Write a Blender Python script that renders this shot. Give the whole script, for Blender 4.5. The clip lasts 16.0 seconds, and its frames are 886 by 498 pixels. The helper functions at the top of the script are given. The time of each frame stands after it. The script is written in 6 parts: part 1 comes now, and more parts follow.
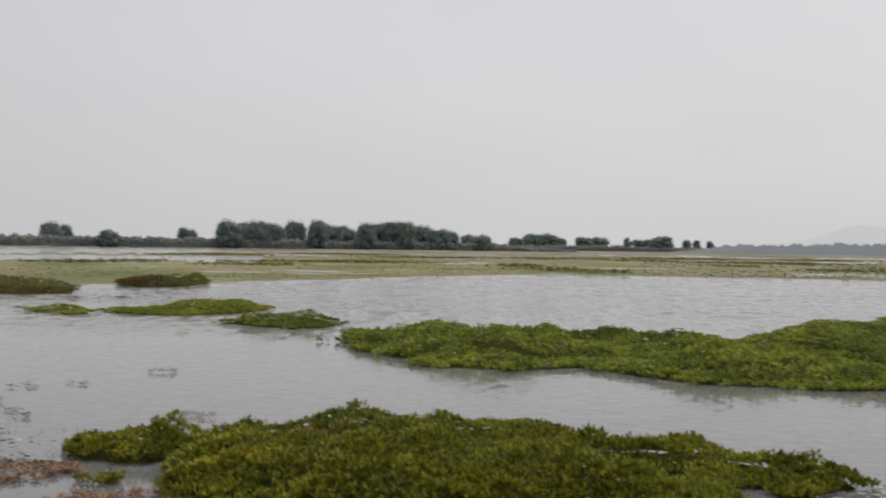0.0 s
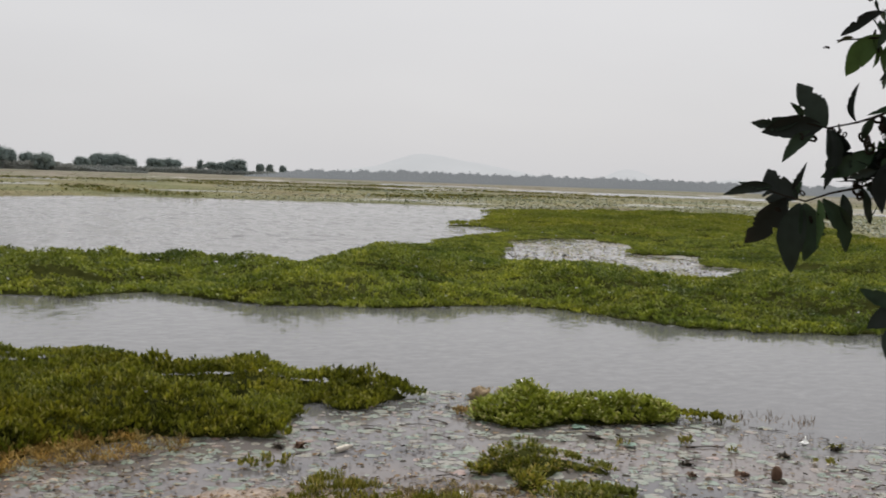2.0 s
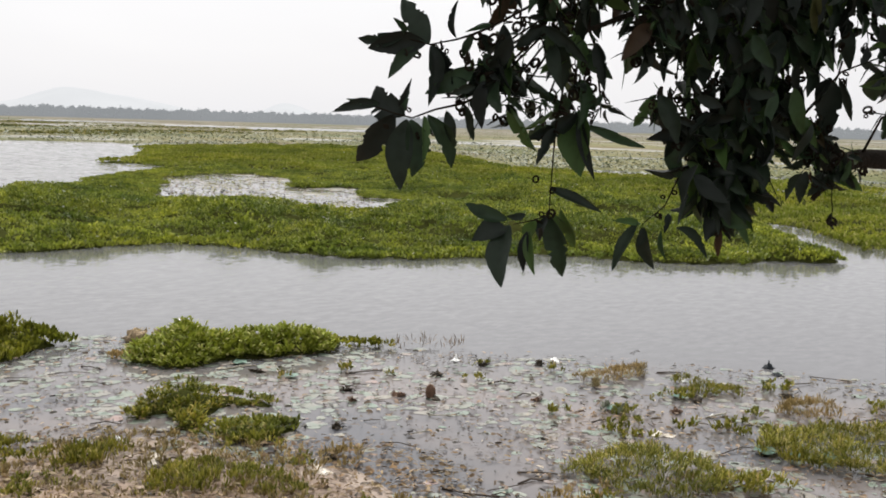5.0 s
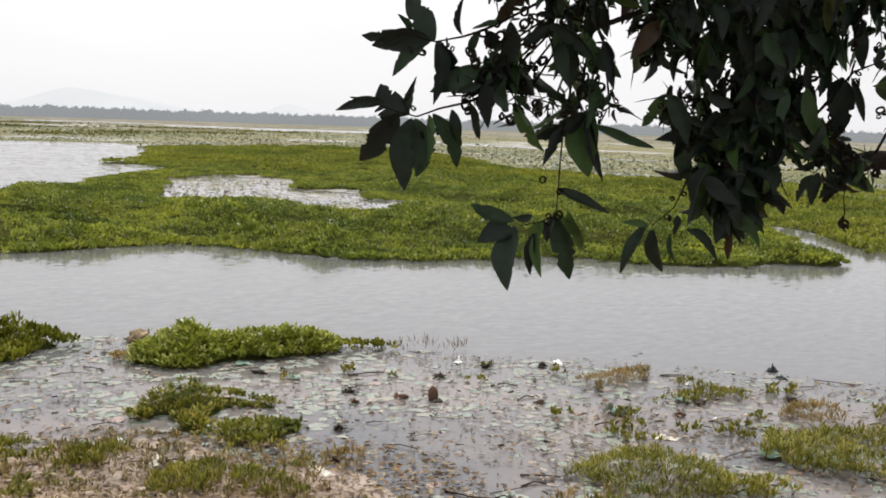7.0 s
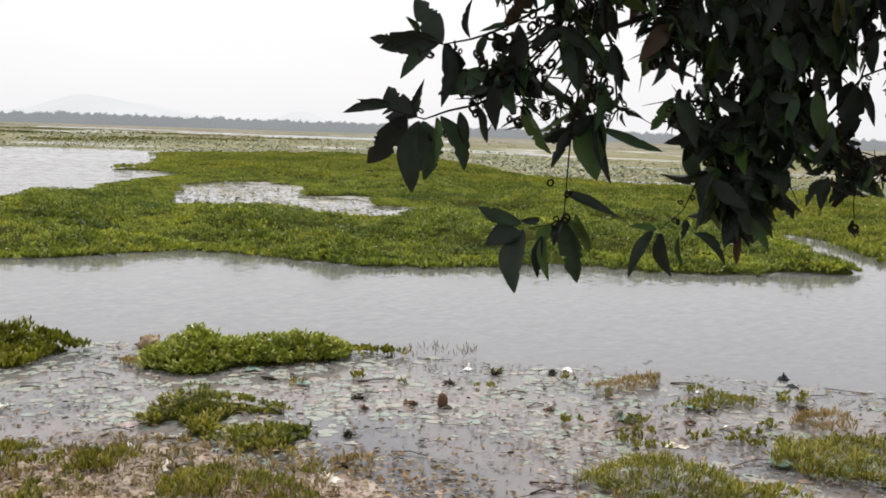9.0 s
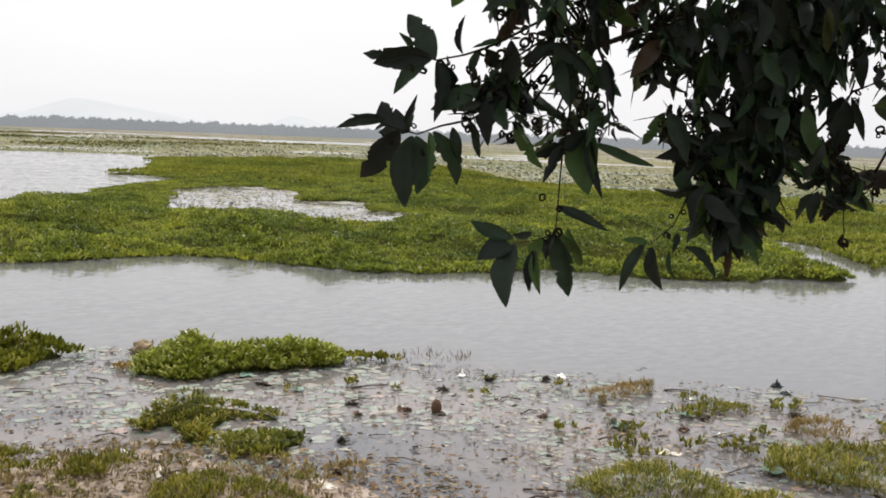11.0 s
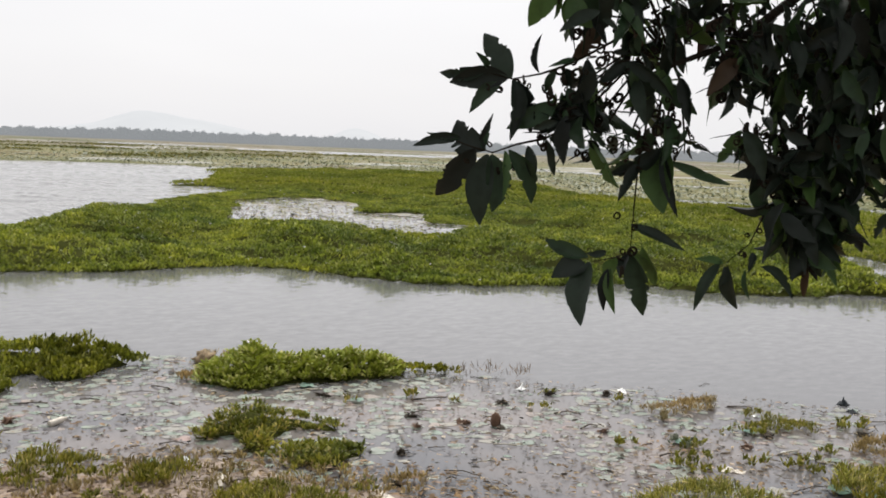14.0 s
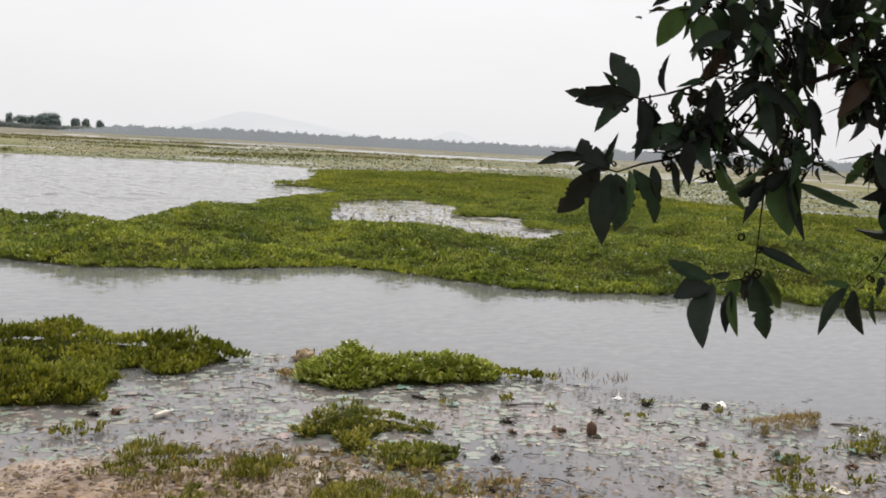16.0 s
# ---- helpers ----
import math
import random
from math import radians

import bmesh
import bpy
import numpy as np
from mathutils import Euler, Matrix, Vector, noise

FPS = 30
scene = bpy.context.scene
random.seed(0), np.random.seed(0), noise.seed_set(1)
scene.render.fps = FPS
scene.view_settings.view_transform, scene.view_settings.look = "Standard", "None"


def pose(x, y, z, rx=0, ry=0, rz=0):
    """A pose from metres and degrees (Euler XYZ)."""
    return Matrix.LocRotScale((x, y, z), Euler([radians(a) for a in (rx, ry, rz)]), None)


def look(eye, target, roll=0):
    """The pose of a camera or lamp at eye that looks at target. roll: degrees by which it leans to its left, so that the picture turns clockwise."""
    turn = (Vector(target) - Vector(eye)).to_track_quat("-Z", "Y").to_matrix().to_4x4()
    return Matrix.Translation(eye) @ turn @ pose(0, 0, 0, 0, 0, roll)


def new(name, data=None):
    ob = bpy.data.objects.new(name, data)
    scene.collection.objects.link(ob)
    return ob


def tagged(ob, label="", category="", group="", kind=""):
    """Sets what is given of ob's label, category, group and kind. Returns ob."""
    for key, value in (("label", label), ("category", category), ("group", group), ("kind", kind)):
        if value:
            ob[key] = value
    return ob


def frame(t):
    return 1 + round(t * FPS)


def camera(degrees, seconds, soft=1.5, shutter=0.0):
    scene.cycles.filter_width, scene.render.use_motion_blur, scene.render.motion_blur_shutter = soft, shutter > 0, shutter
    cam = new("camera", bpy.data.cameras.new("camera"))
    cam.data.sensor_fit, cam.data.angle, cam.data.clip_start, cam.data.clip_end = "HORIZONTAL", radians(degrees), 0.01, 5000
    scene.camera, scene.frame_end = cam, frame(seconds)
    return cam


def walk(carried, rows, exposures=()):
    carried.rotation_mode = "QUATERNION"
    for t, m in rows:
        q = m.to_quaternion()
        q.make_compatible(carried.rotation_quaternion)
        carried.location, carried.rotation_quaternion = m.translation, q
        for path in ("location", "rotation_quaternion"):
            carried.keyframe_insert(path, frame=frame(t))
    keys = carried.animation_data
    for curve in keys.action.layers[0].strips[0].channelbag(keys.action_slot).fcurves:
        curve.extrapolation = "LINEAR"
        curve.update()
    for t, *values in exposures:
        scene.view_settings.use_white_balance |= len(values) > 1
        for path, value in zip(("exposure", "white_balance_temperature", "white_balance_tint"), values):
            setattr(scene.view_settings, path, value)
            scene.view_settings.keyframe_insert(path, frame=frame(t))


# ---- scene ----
cam = camera(45.29, 16.0, soft=1.8, shutter=0.25)

PATH = [
    (0, (-0.150, -0.046, 3.033), (-0.433, 9.950, 2.998), 0.71),
    (0.5, (-0.123, 0.024, 3.014), (1.004, 9.958, 2.774), 0.55),
    (1, (-0.103, 0.049, 3.015), (2.328, 9.743, 2.654), 0.27),
    (1.5, (-0.059, 0.022, 3.014), (3.157, 9.477, 2.507), 1.18),
    (2, (-0.047, -0.013, 3.021), (3.558, 9.291, 2.356), 1.97),
    (2.5, (-0.026, -0.010, 3.018), (4.430, 8.908, 2.241), 2.35),
    (3, (0.020, 0.021, 3.009), (5.346, 8.433, 2.074), 2.12),
    (3.5, (0.036, 0.007, 2.999), (5.982, 7.985, 1.999), 1.84),
    (4, (0.034, -0.012, 2.998), (6.229, 7.770, 1.969), 1.80),
    (4.2, (0.025, -0.018, 3.007), (6.235, 7.739, 1.884), 1.84),
    (6.3, (0.067, 0.025, 2.990), (6.487, 7.600, 1.808), 1.48),
    (6.5, (0.068, 0.020, 2.993), (6.449, 7.632, 1.826), 1.60),
    (7, (0.054, 0.021, 2.998), (6.341, 7.710, 1.832), 1.78),
    (7.5, (0.056, 0.022, 2.998), (6.315, 7.733, 1.827), 1.92),
    (8, (0.061, 0.028, 2.996), (6.308, 7.750, 1.840), 2.14),
    (8.5, (0.059, 0.023, 2.999), (6.255, 7.792, 1.879), 2.00),
    (9, (0.058, 0.019, 2.992), (6.271, 7.776, 1.890), 1.92),
    (11.5, (0.052, 0.011, 3.006), (6.310, 7.741, 1.964), 2.12),
    (12, (0.048, 0.018, 3.003), (6.275, 7.773, 1.969), 2.09),
    (12.5, (0.056, 0.021, 3.005), (6.218, 7.833, 2.002), 2.23),
    (13, (0.048, 0.013, 3.010), (6.087, 7.917, 1.978), 2.15),
    (13.5, (0.037, 0.021, 3.008), (5.988, 7.993, 1.991), 2.27),
    (14, (0.034, 0.020, 3.012), (5.855, 8.094, 2.054), 2.20),
    (14.5, (0.032, 0.027, 3.016), (5.758, 8.171, 2.069), 2.12),
    (15, (0.013, 0.023, 3.017), (5.569, 8.280, 2.038), 2.28),
    (15.5, (0.004, 0.029, 3.023), (5.241, 8.496, 2.083), 2.79),
    (16, (-0.001, 0.031, 3.029), (5.064, 8.599, 2.065), 3.01),
]
walk(cam, [(t, look(eye, target, roll)) for t, eye, target, roll in PATH],
     exposures=[(0.0, 0.02), (1.5, 0.03), (2.5, 0.21), (3.5, 0.37), (4.2, 0.48), (6.5, 0.61), (9.0, 0.62), (13.0, 0.56), (16.0, 0.48)])

# ---- light ----
SUN_EL, SUN_AZ = radians(52), radians(32)
world = bpy.data.worlds.new("overcast_sky")
scene.world = world
world.use_nodes = True
wn, wl = world.node_tree.nodes, world.node_tree.links
sky = wn.new("ShaderNodeTexSky")
sky.sky_type, sky.sun_disc, sky.sun_elevation, sky.sun_rotation = "NISHITA", False, SUN_EL, SUN_AZ
sky.air_density, sky.dust_density = 1.0, 4.0
cloud_coord = wn.new("ShaderNodeTexCoord")
cloud_map = wn.new("ShaderNodeMapping")
cloud_map.inputs["Scale"].default_value = (1.0, 1.0, 3.2)
cloud = wn.new("ShaderNodeTexNoise")
cloud.inputs["Scale"].default_value, cloud.inputs["Detail"].default_value = 1.6, 4.0
cloud_ramp = wn.new("ShaderNodeValToRGB")
cloud_ramp.color_ramp.elements[0].position, cloud_ramp.color_ramp.elements[0].color = 0.3, (5.6, 5.57, 5.72, 1)
cloud_ramp.color_ramp.elements[1].position, cloud_ramp.color_ramp.elements[1].color = 0.75, (6.2, 6.17, 6.28, 1)
veil = wn.new("ShaderNodeMix")
veil.data_type = "RGBA"
veil.inputs["Factor"].default_value = 0.94
wl.new(cloud_coord.outputs["Generated"], cloud_map.inputs["Vector"])
wl.new(cloud_map.outputs["Vector"], cloud.inputs["Vector"])
wl.new(cloud.outputs["Fac"], cloud_ramp.inputs["Fac"])
wl.new(sky.outputs["Color"], veil.inputs[6])
wl.new(cloud_ramp.outputs["Color"], veil.inputs[7])
# thin cloud is brighter towards the hidden sun
toward = wn.new("ShaderNodeVectorMath")
toward.operation = "DOT_PRODUCT"
toward.inputs[1].default_value = (math.sin(SUN_AZ) * math.cos(SUN_EL), math.cos(SUN_AZ) * math.cos(SUN_EL), math.sin(SUN_EL))
wl.new(cloud_coord.outputs["Generated"], toward.inputs[0])
bright = wn.new("ShaderNodeMapRange")
bright.inputs["From Min"].default_value, bright.inputs["To Min"].default_value, bright.inputs["To Max"].default_value = -0.3, 0.92, 1.48
wl.new(toward.outputs["Value"], bright.inputs["Value"])
glow = wn.new("ShaderNodeVectorMath")
glow.operation = "SCALE"
wl.new(veil.outputs[2], glow.inputs[0])
wl.new(bright.outputs["Result"], glow.inputs["Scale"])
wl.new(glow.outputs[0], wn["Background"].inputs["Color"])
wn["Background"].inputs["Strength"].default_value = 0.082

sun = new("sun", bpy.data.lights.new("sun", "SUN"))
sun.data.energy, sun.data.angle, sun.data.color = 3.0, radians(20), (1.0, 0.97, 0.92)
sun.matrix_world = look((math.sin(SUN_AZ) * math.cos(SUN_EL) * 60, math.cos(SUN_AZ) * math.cos(SUN_EL) * 60, math.sin(SUN_EL) * 60), (0, 0, 0))


# ---- materials ----
class Nodes:
    """A small builder for one procedural material."""

    def __init__(self, name):
        self.mat = bpy.data.materials.new(name)
        self.mat.use_nodes = True
        self.n, self.l = self.mat.node_tree.nodes, self.mat.node_tree.links
        self.bsdf = self.n["Principled BSDF"]
        self.coord = self.n.new("ShaderNodeTexCoord").outputs["Object"]
        self.where = self.n.new("ShaderNodeNewGeometry")

    def noise(self, scale, detail=4.0, stretch=(1, 1, 1), rough=0.55):
        m = self.n.new("ShaderNodeMapping")
        m.inputs["Scale"].default_value = stretch
        self.l.new(self.where.outputs["Position"], m.inputs["Vector"])
        t = self.n.new("ShaderNodeTexNoise")
        t.inputs["Scale"].default_value, t.inputs["Detail"].default_value, t.inputs["Roughness"].default_value = scale, detail, rough
        self.l.new(m.outputs["Vector"], t.inputs["Vector"])
        return t.outputs["Fac"]

    def ramp(self, fac, stops):
        r = self.n.new("ShaderNodeValToRGB")
        e = r.color_ramp.elements
        while len(e) < len(stops):
            e.new(0.5)
        for k, (p, c) in enumerate(stops):
            e[k].position, e[k].color = p, (*c, 1)
        self.l.new(fac, r.inputs["Fac"])
        return r.outputs["Color"]

    def mix(self, fac, a, b, how="MIX"):
        m = self.n.new("ShaderNodeMix")
        m.data_type, m.blend_type = "RGBA", how
        for sock, v in ((m.inputs["Factor"], fac), (m.inputs[6], a), (m.inputs[7], b)):
            if isinstance(v, (int, float)):
                sock.default_value = v
            elif isinstance(v, tuple):
                sock.default_value = (*v, 1)
            else:
                self.l.new(v, sock)
        return m.outputs[2]

    def step(self, fac, lo, hi):
        m = self.n.new("ShaderNodeMapRange")
        m.inputs["From Min"].default_value, m.inputs["From Max"].default_value = lo, hi
        self.l.new(fac, m.inputs["Value"])
        return m.outputs["Result"]

    def bump(self, height, strength, distance):
        b = self.n.new("ShaderNodeBump")
        b.inputs["Strength"].default_value, b.inputs["Distance"].default_value = strength, distance
        self.l.new(height, b.inputs["Height"])
        self.l.new(b.outputs["Normal"], self.bsdf.inputs["Normal"])
        return self

    def set(self, color=None, rough=None, spec=None):
        if color is not None:
            if isinstance(color, tuple):
                self.bsdf.inputs["Base Color"].default_value = (*color, 1)
            else:
                self.l.new(color, self.bsdf.inputs["Base Color"])
        if rough is not None:
            if isinstance(rough, (int, float)):
                self.bsdf.inputs["Roughness"].default_value = rough
            else:
                self.l.new(rough, self.bsdf.inputs["Roughness"])
        if spec is not None:
            self.bsdf.inputs["Specular IOR Level"].default_value = spec
        return self

    def lucent(self, color, amount):
        t, m = self.n.new("ShaderNodeBsdfTranslucent"), self.n.new("ShaderNodeMixShader")
        if isinstance(color, tuple):
            t.inputs["Color"].default_value = (*color, 1)
        else:
            self.l.new(color, t.inputs["Color"])
        m.inputs["Fac"].default_value = amount
        self.l.new(self.bsdf.outputs[0], m.inputs[1])
        self.l.new(t.outputs[0], m.inputs[2])
        self.l.new(m.outputs[0], self.n["Material Output"].inputs["Surface"])
        return self


def foliage(name, stops, patch=0.35, rough=0.45, lucent=0.2, tint=(0.75, 0.7, 0.4), spec=0.4, mottle=0.6):
    """Leaves: each its own shade, with patches of growth over the ground."""
    b = Nodes(name)
    one = b.ramp(b.where.outputs["Random Per Island"], stops)
    big = b.step(b.noise(patch, 3.0), 0.35, 0.68)
    col = b.mix(big, one, b.mix(0.55, one, tint, "MULTIPLY"))
    stand = b.ramp(b.noise(patch * 3.4, 3.0), [(0.33, (0.5, 0.56, 0.55)), (0.5, (0.95, 0.95, 0.95)), (0.68, (1.5, 1.4, 1.25))])
    col = b.mix(mottle, col, stand, "MULTIPLY")
    drifts = b.ramp(b.noise(patch * 0.9, 5.0, (1, 0.6, 1), 0.65), [(0.36, (0.52, 0.6, 0.62)), (0.47, (0.9, 0.92, 0.9)), (0.56, (1.1, 1.05, 1.0)), (0.66, (1.25, 1.22, 1.0))])
    col = b.mix(mottle, col, drifts, "MULTIPLY")
    b.set(col, rough, spec)
    return b.lucent(col, lucent).mat


def plain(name, stops, scale, rough=0.8, bump=0.3, dist=0.01, detail=5.0, spec=0.3):
    b = Nodes(name)
    f = b.noise(scale, detail)
    fine = b.noise(scale * 9, 3.0)
    col = b.mix(0.35, b.ramp(f, stops), b.ramp(fine, stops))
    b.set(col, rough, spec).bump(fine, bump, dist)
    return b.mat


HYACINTH = foliage("hyacinth_leaf", [(0.0, (0.078, 0.1, 0.015)), (0.35, (0.175, 0.222, 0.03)), (0.75, (0.262, 0.318, 0.048)), (0.92, (0.32, 0.37, 0.06)), (1.0, (0.4, 0.42, 0.15))], rough=0.55, spec=0.24, lucent=0.3, tint=(0.9, 0.8, 0.6), mottle=1.0)
# browner near plants, darkened further to stand for the deep shade among them
HYACINTH_SHADED = foliage("shaded_brown_hyacinth_leaf", [(0.0, (0.06, 0.072, 0.009)), (0.35, (0.15, 0.175, 0.018)), (0.75, (0.235, 0.26, 0.028)), (0.95, (0.31, 0.32, 0.055)), (1.0, (0.34, 0.34, 0.13))], patch=0.5, rough=0.6, spec=0.14, lucent=0.3, tint=(0.98, 0.75, 0.5), mottle=0.75)
STRAW = foliage("straw", [(0.0, (0.16, 0.1, 0.03)), (0.4, (0.29, 0.19, 0.055)), (0.8, (0.42, 0.29, 0.09)), (1.0, (0.55, 0.42, 0.18))], patch=1.0, rough=0.8, spec=0.15)
HYACINTH_FAR = foliage("meadow_leaf", [(0.0, (0.13, 0.165, 0.018)), (0.4, (0.225, 0.27, 0.032)), (0.8, (0.31, 0.35, 0.06)), (1.0, (0.45, 0.43, 0.19))], patch=0.12, rough=0.7, spec=0.2, tint=(1.0, 0.88, 0.65))
DRY_WEED = foliage("dry_weed", [(0.0, (0.17, 0.13, 0.06)), (0.4, (0.31, 0.235, 0.11)), (0.7, (0.42, 0.32, 0.16)), (1.0, (0.54, 0.43, 0.26))], rough=0.8, spec=0.2)
RUST_WEED = foliage("rust_weed", [(0.0, (0.17, 0.095, 0.06)), (0.5, (0.28, 0.165, 0.105)), (1.0, (0.4, 0.27, 0.18))], rough=0.8, spec=0.2)
WEED_LEAF = foliage("olive_hyacinth_leaf", [(0.0, (0.06, 0.072, 0.01)), (0.4, (0.14, 0.165, 0.022)), (0.8, (0.225, 0.245, 0.04)), (1.0, (0.38, 0.33, 0.13))], patch=0.8, rough=0.6, spec=0.15, lucent=0.28, tint=(0.98, 0.78, 0.5), mottle=0.7)
MIXED_WEED = foliage("olive_weed", [(0.0, (0.085, 0.09, 0.016)), (0.5, (0.21, 0.215, 0.034)), (0.85, (0.32, 0.3, 0.066)), (1.0, (0.46, 0.38, 0.17))], patch=1.2, rough=0.7, spec=0.12)
BROWN_BUSH = foliage("brown_bush", [(0.0, (0.07, 0.05, 0.028)), (0.5, (0.15, 0.105, 0.058)), (1.0, (0.22, 0.18, 0.08))], rough=0.9, spec=0.1)
SEDGE = foliage("green_sedge", [(0.0, (0.11, 0.12, 0.04)), (0.5, (0.165, 0.17, 0.06)), (0.85, (0.225, 0.21, 0.08)), (1.0, (0.3, 0.26, 0.13))], patch=0.15, rough=0.85, spec=0.1)
REED = foliage("marsh_grass", [(0.0, (0.15, 0.15, 0.085)), (0.5, (0.205, 0.195, 0.118)), (0.8, (0.255, 0.232, 0.155)), (1.0, (0.33, 0.3, 0.21))], patch=0.03, rough=0.9, spec=0.1, tint=(0.75, 0.85, 0.6), mottle=0.5)
BROWN_LITTER = foliage("brown_litter", [(0.0, (0.08, 0.055, 0.036)), (0.4, (0.19, 0.13, 0.085)), (0.75, (0.31, 0.22, 0.145)), (1.0, (0.45, 0.36, 0.25))], patch=0.8, rough=0.8, spec=0.2)
LOTUS = foliage("lotus_pad", [(0.0, (0.11, 0.135, 0.08)), (0.5, (0.165, 0.19, 0.13)), (0.85, (0.22, 0.235, 0.175)), (1.0, (0.31, 0.32, 0.26))], patch=0.02, rough=0.55, lucent=0.1, spec=0.22, mottle=0.3)
# far tree and shrub leaves: green paled and greyed to stand for haze
HAZED_LEAF = foliage("hazed_tree_leaf", [(0.0, (0.2, 0.24, 0.225)), (1.0, (0.26, 0.305, 0.28))], patch=0.05, rough=1.0, spec=0.0, tint=(0.8, 0.85, 0.9), mottle=0.15)
HAZED_SHRUB = foliage("hazed_shrub_leaf", [(0.0, (0.27, 0.285, 0.27)), (1.0, (0.33, 0.345, 0.325))], patch=0.02, rough=1.0, spec=0.0, tint=(0.8, 0.85, 0.9), mottle=0.2)


def haze_glow(name, stops, scale, glow, level):
    """Far backdrop whose misty haze is put in as an even glow of its own."""
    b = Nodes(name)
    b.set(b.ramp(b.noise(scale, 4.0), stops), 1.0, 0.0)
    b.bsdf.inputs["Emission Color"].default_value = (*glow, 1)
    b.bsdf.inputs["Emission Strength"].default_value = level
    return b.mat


# no air is modelled: emission paints the pale haze on wood and hills
HAZE_WOOD = haze_glow("hazy_wood", [(0.35, (0.05, 0.06, 0.05)), (0.65, (0.11, 0.12, 0.11))], 0.02, (0.18, 0.188, 0.2), 1.0)
HILL = haze_glow("hazy_hill", [(0.3, (0.06, 0.065, 0.06)), (0.7, (0.1, 0.105, 0.1))], 0.004, (0.45, 0.455, 0.475), 1.0)
ROOT = plain("root_mat", [(0.2, (0.024, 0.028, 0.009)), (0.6, (0.05, 0.054, 0.015)), (0.9, (0.085, 0.082, 0.027))], 3.0, 1.0, 0.6, 0.03, spec=0.0)
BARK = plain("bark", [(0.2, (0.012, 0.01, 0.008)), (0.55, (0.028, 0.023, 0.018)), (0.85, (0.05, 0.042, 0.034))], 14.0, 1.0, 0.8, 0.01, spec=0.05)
WOOD_DEAD = plain("dead_twig", [(0.2, (0.04, 0.03, 0.022)), (0.8, (0.1, 0.075, 0.055))], 30.0, 0.9)
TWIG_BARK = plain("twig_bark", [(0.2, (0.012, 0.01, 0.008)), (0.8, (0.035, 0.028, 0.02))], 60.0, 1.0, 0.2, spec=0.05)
PALE_STICK = plain("pale_reed", [(0.2, (0.3, 0.27, 0.2)), (0.8, (0.5, 0.46, 0.36))], 30.0, 0.8)
TAN_HEAP = plain("tan_dead_weed", [(0.2, (0.16, 0.11, 0.06)), (0.55, (0.34, 0.25, 0.15)), (0.9, (0.5, 0.41, 0.28))], 16.0, 0.9, 0.8, 0.015)
HUSK = plain("coconut_husk", [(0.2, (0.08, 0.045, 0.03)), (0.55, (0.17, 0.1, 0.065)), (0.9, (0.28, 0.18, 0.12))], 25.0, 0.9, 0.8, 0.01)
PLASTIC = plain("white_plastic", [(0.2, (0.72, 0.72, 0.7)), (0.8, (0.84, 0.84, 0.82))], 20.0, 0.35, 0.1)
DIRTY_PLASTIC = plain("dirty_plastic", [(0.2, (0.45, 0.4, 0.33)), (0.8, (0.75, 0.68, 0.58))], 18.0, 0.45, 0.2)
ROT = plain("rotten_weed", [(0.2, (0.018, 0.014, 0.01)), (0.6, (0.045, 0.035, 0.022)), (0.9, (0.09, 0.07, 0.04))], 22.0, 0.9, 0.7, 0.01)
RAG = plain("dark_cloth", [(0.2, (0.012, 0.016, 0.02)), (0.8, (0.04, 0.045, 0.05))], 20.0, 0.9, 0.5)
PETAL = plain("pale_flower", [(0.2, (0.66, 0.62, 0.72)), (0.8, (0.84, 0.82, 0.86))], 20.0, 0.6, 0.1)
WALL_PAINT = plain("pale_wall", [(0.2, (0.6, 0.59, 0.57)), (0.8, (0.72, 0.71, 0.69))], 0.5, 0.9, 0.1)
ROOF_SHEET = plain("roof_sheet", [(0.2, (0.33, 0.32, 0.32)), (0.8, (0.45, 0.43, 0.42))], 0.5, 0.8, 0.1)


def any_random(b):
    """A chance number for each loose piece and each object."""
    add, both = b.n.new("ShaderNodeMath"), b.n.new("ShaderNodeMath")
    both.operation = "FRACT"
    b.l.new(b.n.new("ShaderNodeObjectInfo").outputs["Random"], add.inputs[0])
    b.l.new(b.where.outputs["Random Per Island"], add.inputs[1])
    b.l.new(add.outputs[0], both.inputs[0])
    return both.outputs[0]


def pad_material():
    """Lily pads: grey-green, some browned or pink, lying wet on the water."""
    b = Nodes("lily_pad")
    col = b.ramp(any_random(b), [(0.0, (0.12, 0.178, 0.132)), (0.4, (0.16, 0.22, 0.165)), (0.68, (0.21, 0.235, 0.18)), (0.88, (0.22, 0.195, 0.155)), (1.0, (0.27, 0.175, 0.15))])
    col = b.mix(b.step(b.noise(5.0), 0.36, 0.74), col, (0.19, 0.176, 0.162))
    return b.set(col, 0.4, 0.4).bump(b.noise(14.0), 0.35, 0.012).mat


def litter_material():
    b = Nodes("floating_litter")
    col = b.ramp(b.where.outputs["Random Per Island"], [(0.0, (0.025, 0.022, 0.016)), (0.4, (0.06, 0.05, 0.032)), (0.65, (0.12, 0.09, 0.06)), (0.85, (0.25, 0.17, 0.12)), (1.0, (0.42, 0.36, 0.27))])
    return b.set(col, 0.7, 0.3).mat


